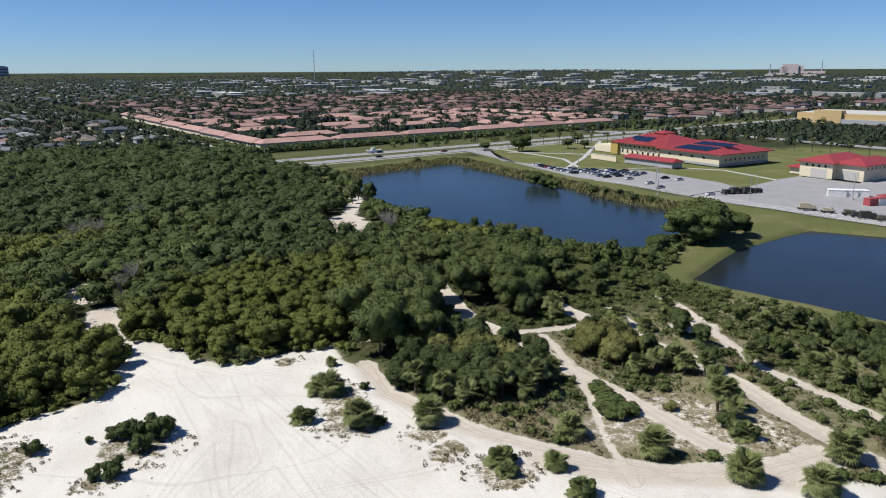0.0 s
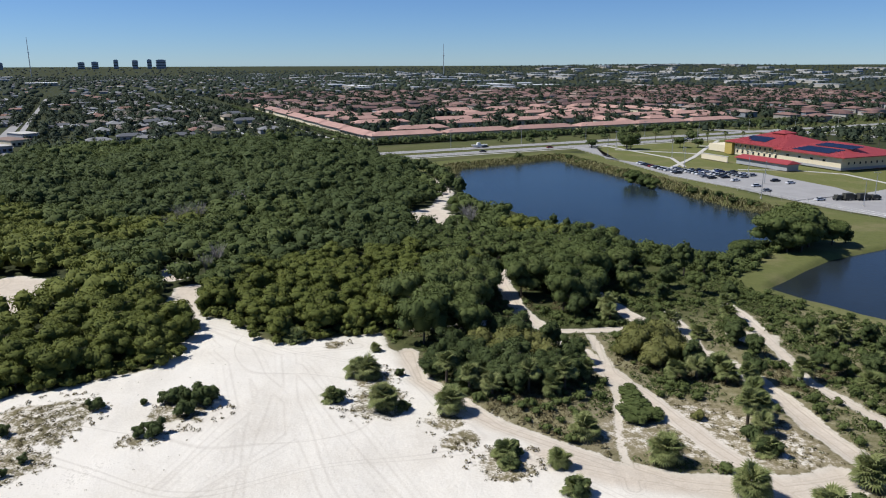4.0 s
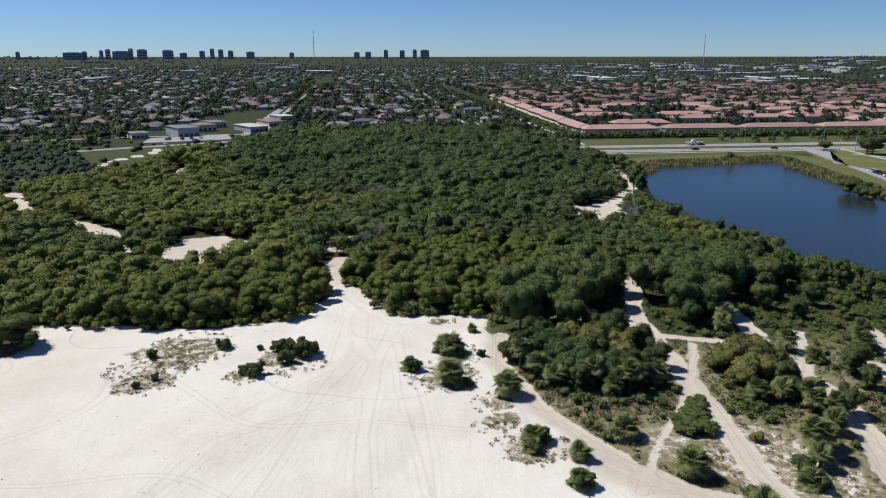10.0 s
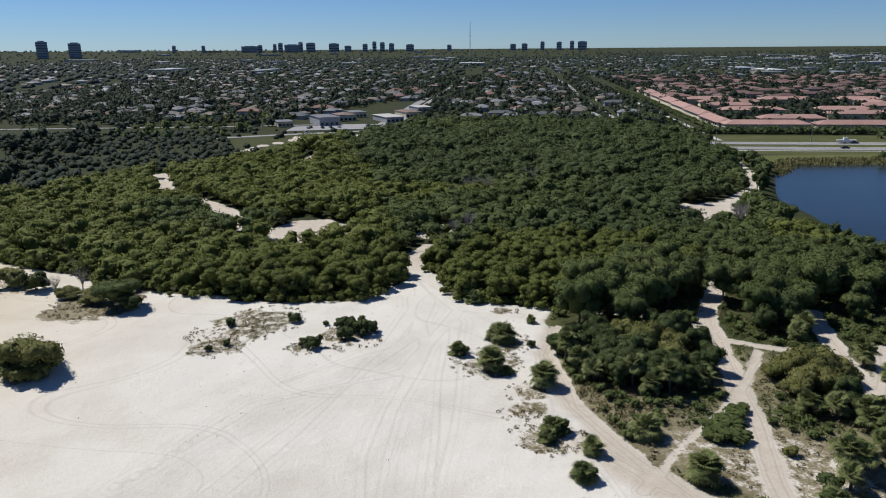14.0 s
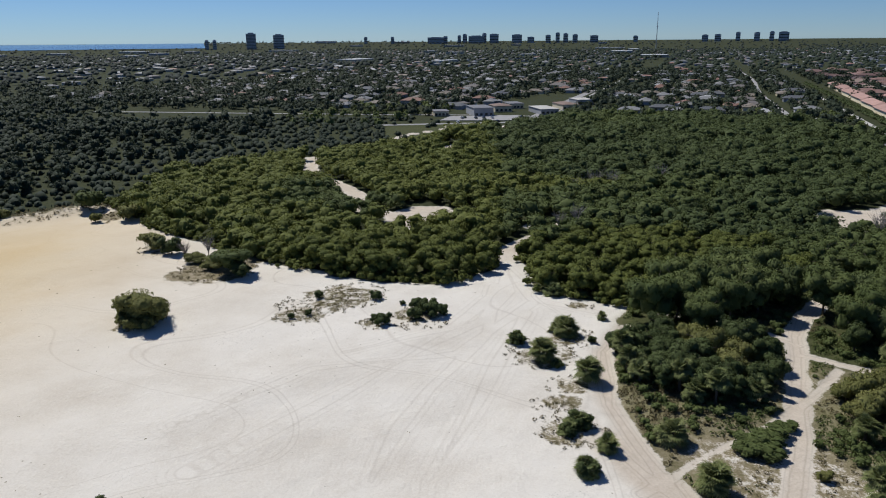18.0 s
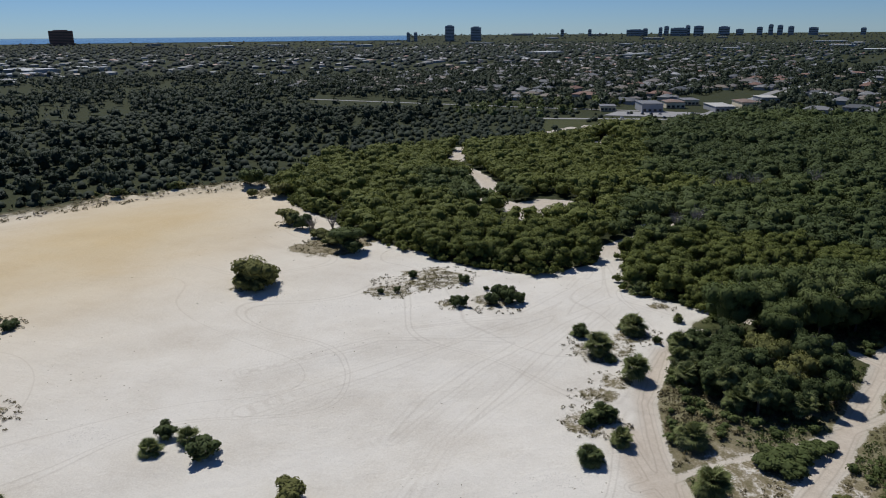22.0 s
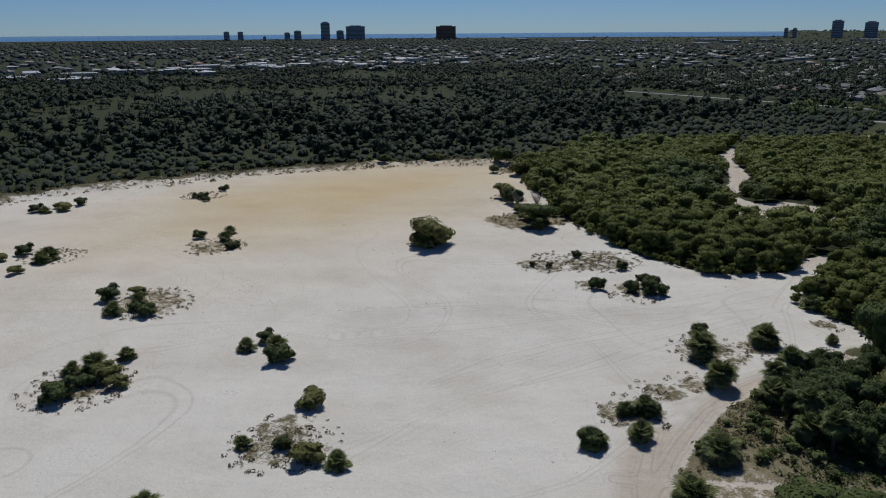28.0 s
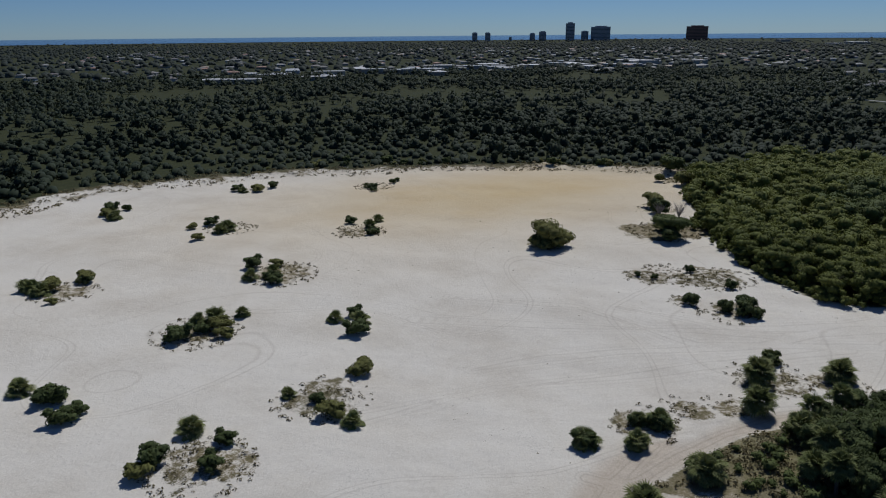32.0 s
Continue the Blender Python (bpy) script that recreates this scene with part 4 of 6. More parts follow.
for x, y, s in ((-59.5, 90.1, 1), (-62.0, 94.2, .9), (-45.3, 96.4, 1.15), (-49.4, 94.3, .8), (-38.7, 106.9, .6), (-67.0, 92.1, 1), (-73.3, 94.0, .9), (-171.1, 137.3, 1), (-180.7, 142.3, 1.1), (-165.2, 133.3, 1.2), (-187.5, 147.3, .9), (-175.8, 133.4, .8), (-64.2, 100.2, .8), (-69.4, 105.2, .7), (-76.1, 102.9, .9), (-82.1, 105.7, .75), (-88.2, 107.3, .85), (-54.4, 103.5, .7), (-51.2, 109.7, .6), (-94.2, 111.0, .8), (-81.1, 97.7, 1), (-86.1, 100.5, .9), (-101.1, 112.6, .8), (-42.9, 102.7, .7)):
    PINE.put(x, y, s)
TREES[2].put(-56.8, -87.5, 1.75, 1.6, label="lone olive green tree on bare sand")
for i in range(7):
    SHRUBS[2].put(-56.8 + 3.6 * math.cos(i * 0.9), -87.5 + 3.2 * math.sin(i * 0.9), 1.5, 1.6, label="olive shrub under the lone tree")
TREES[0].put(-91.7, -79.1, 1.25, 0.95)
TREES[2].put(-96.6, -85.2, 1.1, 0.8)
TREES[1].put(-88.8, -76.1, .9, .7)
TREES[2].put(-101.6, -92.4, .9, .6)

# the wood behind: nearest trees singly, the rest as one mass
WOOD = [(-71.3, 3.2), (-81.6, -3.7), (-94.9, -3.2), (-108.9, -7.0), (-110.0, -14.8), (-95.3, -13.9), (-88.1, -18.4), (-84.4, -30.1), (-86.3, -41.3), (-91.6, -55.0), (-100.2, -72.9), (-136.5, -116.7), (-168.0, -144.6), (-222.9, -147.7), (-276.1, -112.6), (-307.4, -47.8), (-337.0, -31.9), (-360.3, -2.3), (-403.4, 21.1), (-442.4, 49.0), (-422.5, 127.6), (-395.8, 193.3), (-325.4, 192.4), (-278.6, 178.6), (-216.4, 175.4), (-178.8, 139.3), (-139.9, 117.5), (-90.6, 111.2), (-60.3, 102.4), (-56.5, 75.9), (-70.6, 51.9), (-65.9, 25.5)]


def in_wood(x, y):
    sand, trail, lake, pond = covers(x, y)
    n, s = to_hwy(x, y)
    return (sand < 0.3) & (trail < 0.04) & (lake > 4) & (pond > 6) & ((n < -24) | (s < -56)) & ((np.abs(s + 85) > 6) | (n < 140)) & (poly_dist(x, y, WOOD) < 0)


def scatter(box, step, test, jitter=0.45):
    xs, ys = np.meshgrid(np.arange(box[0], box[2], step), np.arange(box[1], box[3], step))
    x = xs.ravel() + rng.uniform(-jitter, jitter, xs.size) * step
    y = ys.ravel() + rng.uniform(-jitter, jitter, xs.size) * step
    k = test(x, y)
    return x[k], y[k]


def mass(name, x, y, protos, scales, zs=1.0):
    """Copies of small crowns set down as one mesh."""
    Vs, Fs, Ns, k = [], [], [], 0
    z = height(x, y)
    for i in range(len(x)):
        V, F, N = protos[i % len(protos)]
        a, s = rng.uniform(0, 6.28), scales[i]
        Vs.append((spin(V, a) * (s, s, s * zs) + (x[i], y[i], z[i])).astype(np.float32))
        Ns.append(spin(N, a).astype(np.float32))
        Fs.append(F + k)
        k += len(V)
    return np.concatenate(Vs), np.concatenate(Fs), np.concatenate(Ns)


wx, wy = scatter((-460, -165, -50, 195), 5.3, in_wood)
near = np.argsort(np.hypot(wx - 20, wy - 10))
first, rest = near[:230], near[230:]
for i in first:
    b = wobble(wx[i], wy[i], 0.05, 4)
    k = 3 if b > -0.25 else 4
    if wx[i] < -60 and wy[i] > 60:
        k = 4
    TREES[k].put(wx[i], wy[i], rng.uniform(0.75, 1.2), group="trees of the wood")
protos = [full_crown(lobes_for(4.5, 5.8, 0.0, 6, 0.62), 250, 0.46, 3, 0.8) for _ in range(8)]
tone = wobble(wx[rest], wy[rest], 0.03, 4) + np.where((wx[rest] < -205) & (wy[rest] > -5), 0.9, 0.0) - np.where(wy[rest] < -10, 0.5, 0.0)
for kk, mt, lb in ((rest[tone < -0.05], M_LEAF[3], "dense bright green low woodland canopy"), (rest[(tone >= -0.05) & (tone < 0.5)], M_LEAF[0], "dense green low woodland canopy"), (rest[tone >= 0.5], M_LEAF[1], "dark green woodland canopy near the suburb")):
    wn, _ = to_hwy(wx[kk], wy[kk])
    V, F, N = mass("woodland", wx[kk], wy[kk], protos, rng.uniform(0.7, 1.25, len(kk)) * (1 + 0.28 * wobble(wx[kk], wy[kk], 0.16, 8)) * (1 + 0.35 * smooth(wn, -110, -30)))
    tagged(new("woodland", mesh_of("woodland", V, F, mt, N)), lb, "woodland", kind="stuff")

# scrub and ground plants
kx_, ky_ = scatter((-170, -160, -55, 16), 2.0, lambda x, y: (np.abs(poly_dist(x, y, WOOD)) < 4.5) & (poly_dist(x, y, SAND) < 9) & (covers(x, y)[0] < 0.85) & (covers(x, y)[1] < 0.4) & (rng.random(len(x)) < 0.75))
skirt = [full_crown(lobes_for(1.5, 1.9, 0.0, 5, 0.8), 110, 0.27, 3) for _ in range(5)]
V, F, N = mass("wood_edge", kx_, ky_, skirt, rng.uniform(0.5, 1.35, len(kx_)))
tagged(new("wood_edge", mesh_of("wood_edge", V, F, M_LEAF[3], N)), "green brush along the edge of the wood", "brush", kind="stuff")

def scrubby(x, y):
    sand, trail, lake, pond = covers(x, y)
    return (sand < 0.35) & (trail < 0.3) & (lake > 1) & (pond > 8) & (rng.random(len(x)) < 0.5 + 0.45 * wobble(x, y, 0.25, 5))


sx, sy = scatter((-75, 0, 40, 105), 0.75, scrubby)
tuft = [leaf_cloud([((0, 0, 0.12), (0.55, 0.55, 0.4))], 14, 0.24, low=0.0) for _ in range(6)]
dense = (wobble(sx, sy, 0.12, 6) > -0.15) | (sy > 62)
in_bare = (poly_dist(sx, sy, [(-11.3, 8.5), (11.0, 18.6), (18.6, 30.7), (5.8, 37.4), (-8.5, 33.2), (-16.0, 26.9), (-13.5, 13.8)]) < 0) 
bare = in_bare & (rng.random(len(sx)) < 0.92)
skip = in_bare & (rng.random(len(sx)) < 0.5)
for kk, mt, lb in ((dense & ~bare & ~skip, M_LEAF[0], "low green scrub and vines"), ((~dense | bare) & ~skip, M_DRY, "sparse dry brown grass and twigs")):
    V, F, N = mass("scrub", sx[kk], sy[kk], tuft, rng.uniform(0.5, 1.3, kk.sum()) * np.where(in_bare[kk], 0.6, 1.0))
    tagged(new("scrub", mesh_of("scrub", V, F, mt, N)), lb, "scrub", kind="stuff")
bx, by = scatter((-75, 0, 40, 112), 2.3, lambda x, y: scrubby(x, y) & (poly_dist(x, y, [(-11.3, 8.5), (11.0, 18.6), (18.6, 30.7), (5.8, 37.4), (-8.5, 33.2), (-16.0, 26.9), (-13.5, 13.8)]) > 0))
bush = [full_crown(lobes_for(1.4, 1.2, 0.0, 5, 0.7), 110, 0.24, 2) for _ in range(5)]
V, F, N = mass("undergrowth", bx, by, bush, rng.uniform(0.5, 1.25, len(bx)))
tagged(new("undergrowth", mesh_of("undergrowth", V, F, M_LEAF[0], N)), "knee-high green undergrowth bushes", "undergrowth", kind="stuff")
dx, dy = scatter((-125, -200, 66, 8), 0.8, lambda x, y: (rng.random(len(x)) < 0.34) & (np.min([np.hypot(x - a, y - b) / r for (a, b), r in (((-94.7, -85.0), 11), ((-74.7, -47.0), 9), ((-68.6, -53.9), 9), ((-62.6, -55.6), 6), ((-60.7, -30.1), 7), ((-57.8, -39.2), 4), ((-43.6, -6.7), 7), ((-31.2, -3.2), 4), ((-15.9, -4.6), 6), ((-51.4, 0.4), 5), ((-25.1, -6.3), 4), ((-69.3, 4.1), 3), ((-112.0, -106.8), 6), ((23.3, -33.9), 8), ((43.5, -23.5), 8), ((36.0, -71.8), 9), ((11.9, -98.3), 9), ((-18.2, -126.4), 8), ((58.0, -109.8), 8), ((13.7, -148.7), 8), ((-46.2, -184.3), 8))], axis=0) < 1))
V, F, N = mass("dune_plants", dx, dy, tuft, rng.uniform(0.35, 0.9, len(dx)))
tagged(new("dune_plants", mesh_of("dune_plants", V, F, M_DRY, N)), "scattered dry dune plants on pale sand", "dune plants", kind="stuff")

ex, ey = scatter((-175, -262, 110, -135), 1.6, lambda x, y: (np.abs(poly_dist(x, y, SAND) + 3) < 7 + 4 * wobble(x, y, 0.1, 3)) & (y < -135) & (rng.random(len(x)) < 0.4))
V, F, N = mass("dune_edge", ex, ey, tuft, rng.uniform(0.6, 1.9, len(ex)))
tagged(new("dune_edge", mesh_of("dune_edge", V, F, M_DRY, N)), "dry brush and debris along the dune's edge", "brush", kind="stuff")
for i in range(30):
    t = rng.random()
    x, y = (-160 + 50 * t / 0.45, -158 - 50 * t / 0.45) if t < 0.45 else (-110 + 100 * (t - 0.45) / 0.55, -208 - 38 * (t - 0.45) / 0.55)
    SHRUBS[int(rng.choice((0, 1, 1, 2)))].put(x + rng.normal(0, 4), y + rng.normal(0, 4), rng.uniform(0.5, 1.9))
for i in range(22):
    t = rng.random()
    e = thing("driftwood_log", (-150 + 120 * t, -168 - 70 * t + rng.normal(0, 3), 0), rng.uniform(0, 360), "bleached grey log lying at the dune's edge", "log", "logs at the dune's edge")
    e.location.z = float(height(np.array([e.location.x]), np.array([e.location.y]))[0]) + 0.12
    l = rng.uniform(1.5, 4.5)
    part("stem", Geo().tube((0, 0, 0), (l * 0.55, 0.12, 0.1), 0.16, 0.13, 6).tube((l * 0.55, 0.12, 0.1), (l, -0.1, 0.22), 0.13, 0.06, 6).mesh("stem", M_DEADWOOD), e)
    part("snag", Geo().tube((l * 0.5, 0.1, 0.1), (l * 0.72, 0.7, 0.5), 0.06, 0.025, 5).mesh("snag", M_DEADWOOD), e)

# twigs and leaf litter blown over the sand
lx, ly = scatter((-110, -120, 10, 6), 1.5, lambda x, y: (covers(x, y)[0] > 0.8) & (rng.random(len(x)) < np.clip(0.22 * (wobble(x, y, 0.11, 8) - 0.1), 0.008, 0.3)))
V, F, N = mass("litter", lx, ly, [leaf_cloud([((0, 0, 0.03), (0.3, 0.3, 0.06))], 5, 0.2, low=0.0) for _ in range(5)], rng.uniform(0.25, 0.8, len(lx)))
tagged(new("litter", mesh_of("litter", V, F, M_DRY, N)), "small twigs and leaf litter on the sand", "litter", kind="stuff")

# reeds on the lake's far bank
rx, ry = scatter((-262, 110, -40, 282), 1.15, lambda x, y: (np.abs(poly_dist(x, y, LAKE) - 4.0) < 5.5) & ((y > 176) | (x < -226)))


def reed_tuft(n=12):
    """Upright blades and plumes that lean a little."""
    a, r = rng.uniform(0, 6.28, n), rng.uniform(0, 0.8, n)
    P = np.stack([r * np.cos(a), r * np.sin(a), np.zeros(n)], 1)
    t = rng.uniform(0, 6.28, n)
    w = np.stack([np.cos(t), np.sin(t), np.zeros(n)], 1) * 0.16
    top = P + np.stack([rng.normal(0, 0.3, n), rng.normal(0, 0.3, n), rng.uniform(1.2, 2.4, n)], 1)
    mid = (P + top) / 2 + (0, 0, 0.2)
    V = np.stack([P, mid - w, top, mid + w], 1).reshape(-1, 3)
    N = np.repeat(np.stack([np.cos(a) * 0.5, np.sin(a) * 0.5, np.ones(n)], 1) / 1.118, 4, 0)
    return V, np.arange(4 * n).reshape(-1, 4), N


V, F, N = mass("reeds", rx, ry, [reed_tuft(12) for _ in range(6)], rng.uniform(0.5, 1.0, len(rx)))
tagged(new("reeds", mesh_of("reeds", V, F, M_REED, N)), "tan and green reeds along the water's edge", "reeds", kind="stuff")
hx, hy = scatter((-120, 95, 30, 172), 2.4, lambda x, y: (poly_dist(x, y, LAKE) > 1) & (poly_dist(x, y, LAKE) < 24) & (poly_dist(x, y, POND) > 9) & (x < -28) & ((y < 122) | ((x > -60) & (poly_dist(x, y, LAKE) < 9))))
V, F, N = mass("shore_bushes", hx, hy, bush, rng.uniform(0.8, 2.0, len(hx)))
tagged(new("shore_bushes", mesh_of("shore_bushes", V, F, M_LEAF[0], N)), "green bushes along the near lake shore", "bushes", kind="stuff")

# leafless tree beside the pond
e = thing("dead_tree", (29.0, 75.8, 0), 0, "pale leafless dead tree beside the pond", "tree")
g = Geo()
g.tube((0, 0, -0.3), (0.2, 0, 3), 0.22, 0.14)
part("trunk", g.mesh("trunk", M_DEADWOOD), e)
g = Geo()
for i in range(26):
    a, r = i * 2.4, rng.uniform(1.5, 3.6)
    b = np.array((0.2, 0, rng.uniform(1.5, 3)))
    t = np.array((r * math.cos(a), r * math.sin(a), rng.uniform(4.5, 8)))
    m = (b + t) / 2 + (0, 0, 0.4)
    g.tube(b, m, 0.08, 0.05, 4).tube(m, t, 0.05, 0.02, 4)
    for j in range(3):
        g.tube(m, m + rng.normal(size=3) * 0.8 + (0, 0, 1.2), 0.03, 0.012, 4)
part("limb_crown", g.mesh("limb_crown", M_DEADWOOD), e)

# low shrubs among the reeds
fx, fy = scatter((-262, 176, -45, 282), 4.5, lambda x, y: (np.abs(poly_dist(x, y, LAKE) - 6.0) < 4.5) & (y > 178) & (rng.random(len(x)) < 0.8))
V, F, N = mass("bank_shrubs", fx, fy, bush, rng.uniform(0.7, 1.7, len(fx)))
tagged(new("bank_shrubs", mesh_of("bank_shrubs", V, F, M_LEAF[0], N)), "green shrubs among the reeds on the bank", "shrubs", kind="stuff")

# grey leafless trees in the wood and on the dune
for x, y, s in ((-188.1, 26.3, 1.3), (-190.5, 33.6, 1.2), (-203.0, 54.3, 1.2), (-183.7, 19.8, 1.0), (-136.6, 12.8, 1.0), (-131.1, 7.0, .9), (-122.5, 95.9, 1.1), (-130.1, 101.8, 1.0), (-105.3, -90.2, 0.8), (-102.6, -95.4, .7)):
    ob = copy_thing(e, Matrix())
    ob.matrix_basis = pose(x, y, 0, 0, 0, x * 37 % 360) @ Matrix.Scale(s, 4)
    tagged(ob, "grey leafless tree among green bushes")


# ---- roads and paved ground ----
HWY_YAW = math.atan2(HWY_D[1], HWY_D[0])


def strip(name, pts, w, z, mat, label, category):
    """A flat road of width w along a line, with real thickness."""
    g = Geo()
    P = np.array(pts, float)
    d = np.gradient(P, axis=0)
    d /= np.linalg.norm(d, axis=1)[:, None]
    n = np.stack([-d[:, 1], d[:, 0]], 1) * w / 2
    zz = np.maximum(height(P[:, 0], P[:, 1]), 0) + z
    top = np.concatenate([np.column_stack([P + n, zz]), np.column_stack([P - n, zz])])
    k = len(P)
    V = np.concatenate([top, top - (0, 0, 0.5)])
    F = []
    for i in range(k - 1):
        F += [(i, i + 1 + 0, k + i + 1, k + i)[::-1], (i, 2 * k + i, 2 * k + i + 1, i + 1), (k + i, k + i + 1, 3 * k + i + 1, 3 * k + i)]
    g.add(V, F)
    return tagged(new(name, g.mesh(name, mat)), label, category, kind="structure")


def along(n, s0, s1, step=40):
    return [tuple(hwy(n, s)) for s in np.arange(s0, s1 + 1, step)]


strip("road", along(-8, -50, 1400), 11, 0.12, M_ROAD, "pale asphalt carriageway of a divided highway", "road")
strip("road", along(14, -50, 1400), 11, 0.12, M_ROAD, "pale asphalt carriageway of a divided highway", "road")
for n in (-13, -3, 9, 19):
    strip("road_line", along(n, -45, 900), 0.3, 0.14, M_LINE, "painted white edge line on the highway", "road line")
strip("pavement", along(-18, -40, 900), 2.0, 0.1, M_CONCRETE, "concrete footpath beside the highway", "pavement")
strip("road", [tuple(hwy(n, -85 + 3 * math.sin(n * 0.012))) for n in range(140, 1000, 20)], 4.2, 0.10, M_ASPHALT, "sunlit suburban street", "road")
strip("road", [tuple(hwy(n, -249)) for n in range(120, 1000, 40)], 4.2, 0.10, M_ASPHALT, "sunlit suburban street", "road")
strip("road", [tuple(hwy(n, -38)) for n in range(26, 520, 20)], 3.2, 0.10, M_CONCRETE, "pale service road beside a hedge", "road")
strip("road", [tuple(hwy(n, s)) for n, s in ((60, -620), (80, -480), (95, -380), (112, -300), (120, -180), (150, -60))], 5, 0.10, M_ROAD, "pale street at the edge of the suburb", "road")
strip("road", [(-255.4, 505.4), (-147.2, 539.4), (1.5, 478.6), (142.4, 428.6)], 14, 0.11, M_ROAD, "pale road lined with palms", "road")


CORNER = [(-344.5, -65.7), (-421.6, -79.5), (-473.8, -46.4), (-537.4, -26.6), (-697.1, 79.5), (-693.7, 111.3), (-521.9, 62.0), (-426.6, 34.6), (-366.0, 7.5)]


def off_corner(x, y):
    """True away from the open shopping corner at the edge of the suburb."""
    return poly_dist(np.asarray(x), np.asarray(y), CORNER) > 1.5


strip("road", [(-427.6, 15.3), (-462.1, 26.1), (-533.4, 48.1), (-615.7, 73.8), (-755.8, 118.1)], 8, 0.12, M_ROAD, "sunlit street running into the suburb", "road")
strip("road", [(-413.8, -97.4), (-423.2, -47.7), (-431.8, 11.4), (-441.4, 62.5)], 7, 0.13, M_ROAD, "grey street between open ground and shops", "road")


def slab(name, outline, z, mat, label, category):
    bm = bmesh.new()
    top = bm.faces.new([bm.verts.new((x, y, z)) for x, y in outline])
    r = bmesh.ops.extrude_face_region(bm, geom=[top])
    bmesh.ops.translate(bm, vec=(0, 0, -0.6), verts=[v for v in r["geom"] if isinstance(v, bmesh.types.BMVert)])
    bmesh.ops.recalc_face_normals(bm, faces=bm.faces[:])
    me = bpy.data.meshes.new(name)
    bm.to_mesh(me)
    bm.free()
    me.materials.append(mat)
    return tagged(new(name, me), label, category, kind="structure")


slab("pavement", [(-252.0, 321.4), (-190.2, 284.3), (-137.5, 252.4), (-91.3, 237.8), (-69.3, 228.0), (-57.7, 260.9), (-69.4, 272.2), (-113.6, 292.4), (-150.9, 278.5), (-200.6, 286.6), (-237.7, 329.3)], 0.42, M_ASPHALT, "sun-bleached grey parking lot", "parking lot")
slab("pavement", [(-68.3, 227.1), (-38.5, 218.2), (4.3, 206.8), (59.7, 193.9), (140.5, 180.0), (150.4, 398.0), (20.7, 407.7), (-10.8, 349.4), (-16.6, 305.9), (-44.3, 315.6), (-50.1, 297.8), (-56.7, 260.9)], 0.44, M_ASPHALT, "wide pale concrete vehicle yard", "yard")
for pts, w in (([(-204.2, 429.6), (-186.5, 378.5), (-168.1, 328.1), (-154.9, 281.6)], 2.5), ([(-222.9, 329.1), (-185.7, 343.5), (-164.7, 348.1)], 2.5), ([(-126.4, 297.4), (-105.4, 315.4), (-81.9, 319.4), (-50.1, 297.8)], 2.0), ([(-242.1, 344.2), (-175.3, 316.2), (-151.2, 287.6)], 2.2), ([(-196.4, 388.5), (-147.9, 398.0)], 3)):
    strip("footpath", pts, w, 0.16, M_CONCRETE, "pale concrete path across the lawn", "path")

slab("pavement", [(-444.7, -41.4), (-473.2, -34.6), (-479.0, 16.9), (-444.3, 15.9)], 0.3, M_ASPHALT, "grey forecourt of small shops", "parking lot")

# ---- the red-roofed complex ----
U_YAW = math.degrees(math.atan2(-0.37, 0.93))
u2, v2 = np.array((0.93, -0.37)), np.array((0.37, 0.93))
COR = np.array((-87.3, 329.0))


def local(u, v):
    return COR + u2 * u + v2 * v


def windows(parent, u0, u1, n, z, w=1.3, h=1.7, v=-0.05, side=False, x=0.0):
    """A row of windows, each a frame with a dark pane, along a front (or, with side, along an end wall at x)."""
    fr = Geo().box((0, 0, 0), (w + 0.3, 0.16, h + 0.3)).mesh("window_frame", M_STUCCO)
    pn = Geo().box((0, -0.06, 0.15), (w, 0.16, h)).mesh("pane", M_GLASS)
    for i in range(n):
        q = u0 + (u1 - u0) * (i + 0.5) / n
        f = part("window", fr, parent)
        f.matrix_basis = pose(x, q, z, 0, 0, 90) if side else pose(q, v, z)
        part("pane", pn, f, "dark glass pane")


main = thing("community_building", (*local(0, 0), 0.4), U_YAW, "large beige stucco building with red metal hip roofs", "building")
part("wall", Geo().box((-60, 20, 0), (40, 38, 7.2)).mesh("wall", M_STUCCO), main, "two-storey beige stucco walls")
part("wall", Geo().box((-20, 20, 0), (41, 42, 6.6)).mesh("wall", M_STUCCO), main, "tall beige stucco hall walls")
part("wall", Geo().box((-90, 14, 0), (22, 22, 4.2)).mesh("wall", M_STUCCO), main, "low beige annex with a parapet")
part("entrance_tower", Geo().box((-79.5, 2, 0), (6, 6, 7.6)).mesh("entrance_tower", M_YELLOW), main, "ochre stucco entrance bay")
part("wall_band", Geo().box((-20, 20, 0.2), (41.3, 42.3, 1.2)).mesh("wall_band", M_GREYWALL), main, "grey block base course")
part("roof", Geo().hip((-60, 20, 7.2), (45, 43, 0), 5.6, 0, 0.4, 15).mesh("roof", M_REDROOF), main, "red standing-seam hip roof")
part("roof", Geo().hip((-20, 20, 6.6), (47, 46, 0), 5.0, 0, 0.4, 18).mesh("roof", M_REDROOF), main, "red standing-seam hip roof")
part("cupola", Geo().box((-60, 22, 12), (8, 8, 1.2)).hip((-60, 22, 13.2), (10, 10, 0), 1.6).mesh("cupola", M_REDROOF), main)
windows(main, -76, -42, 9, 4.6)
windows(main, -76, -42, 8, 1.2, v=1.0 - 0.05)
windows(main, 2, 38, 9, 2.8, 1.0, 1.2, side=True, x=0.55)
windows(main, -38, -6, 4, 3.6, 1.8, 1.0, v=-1.05)
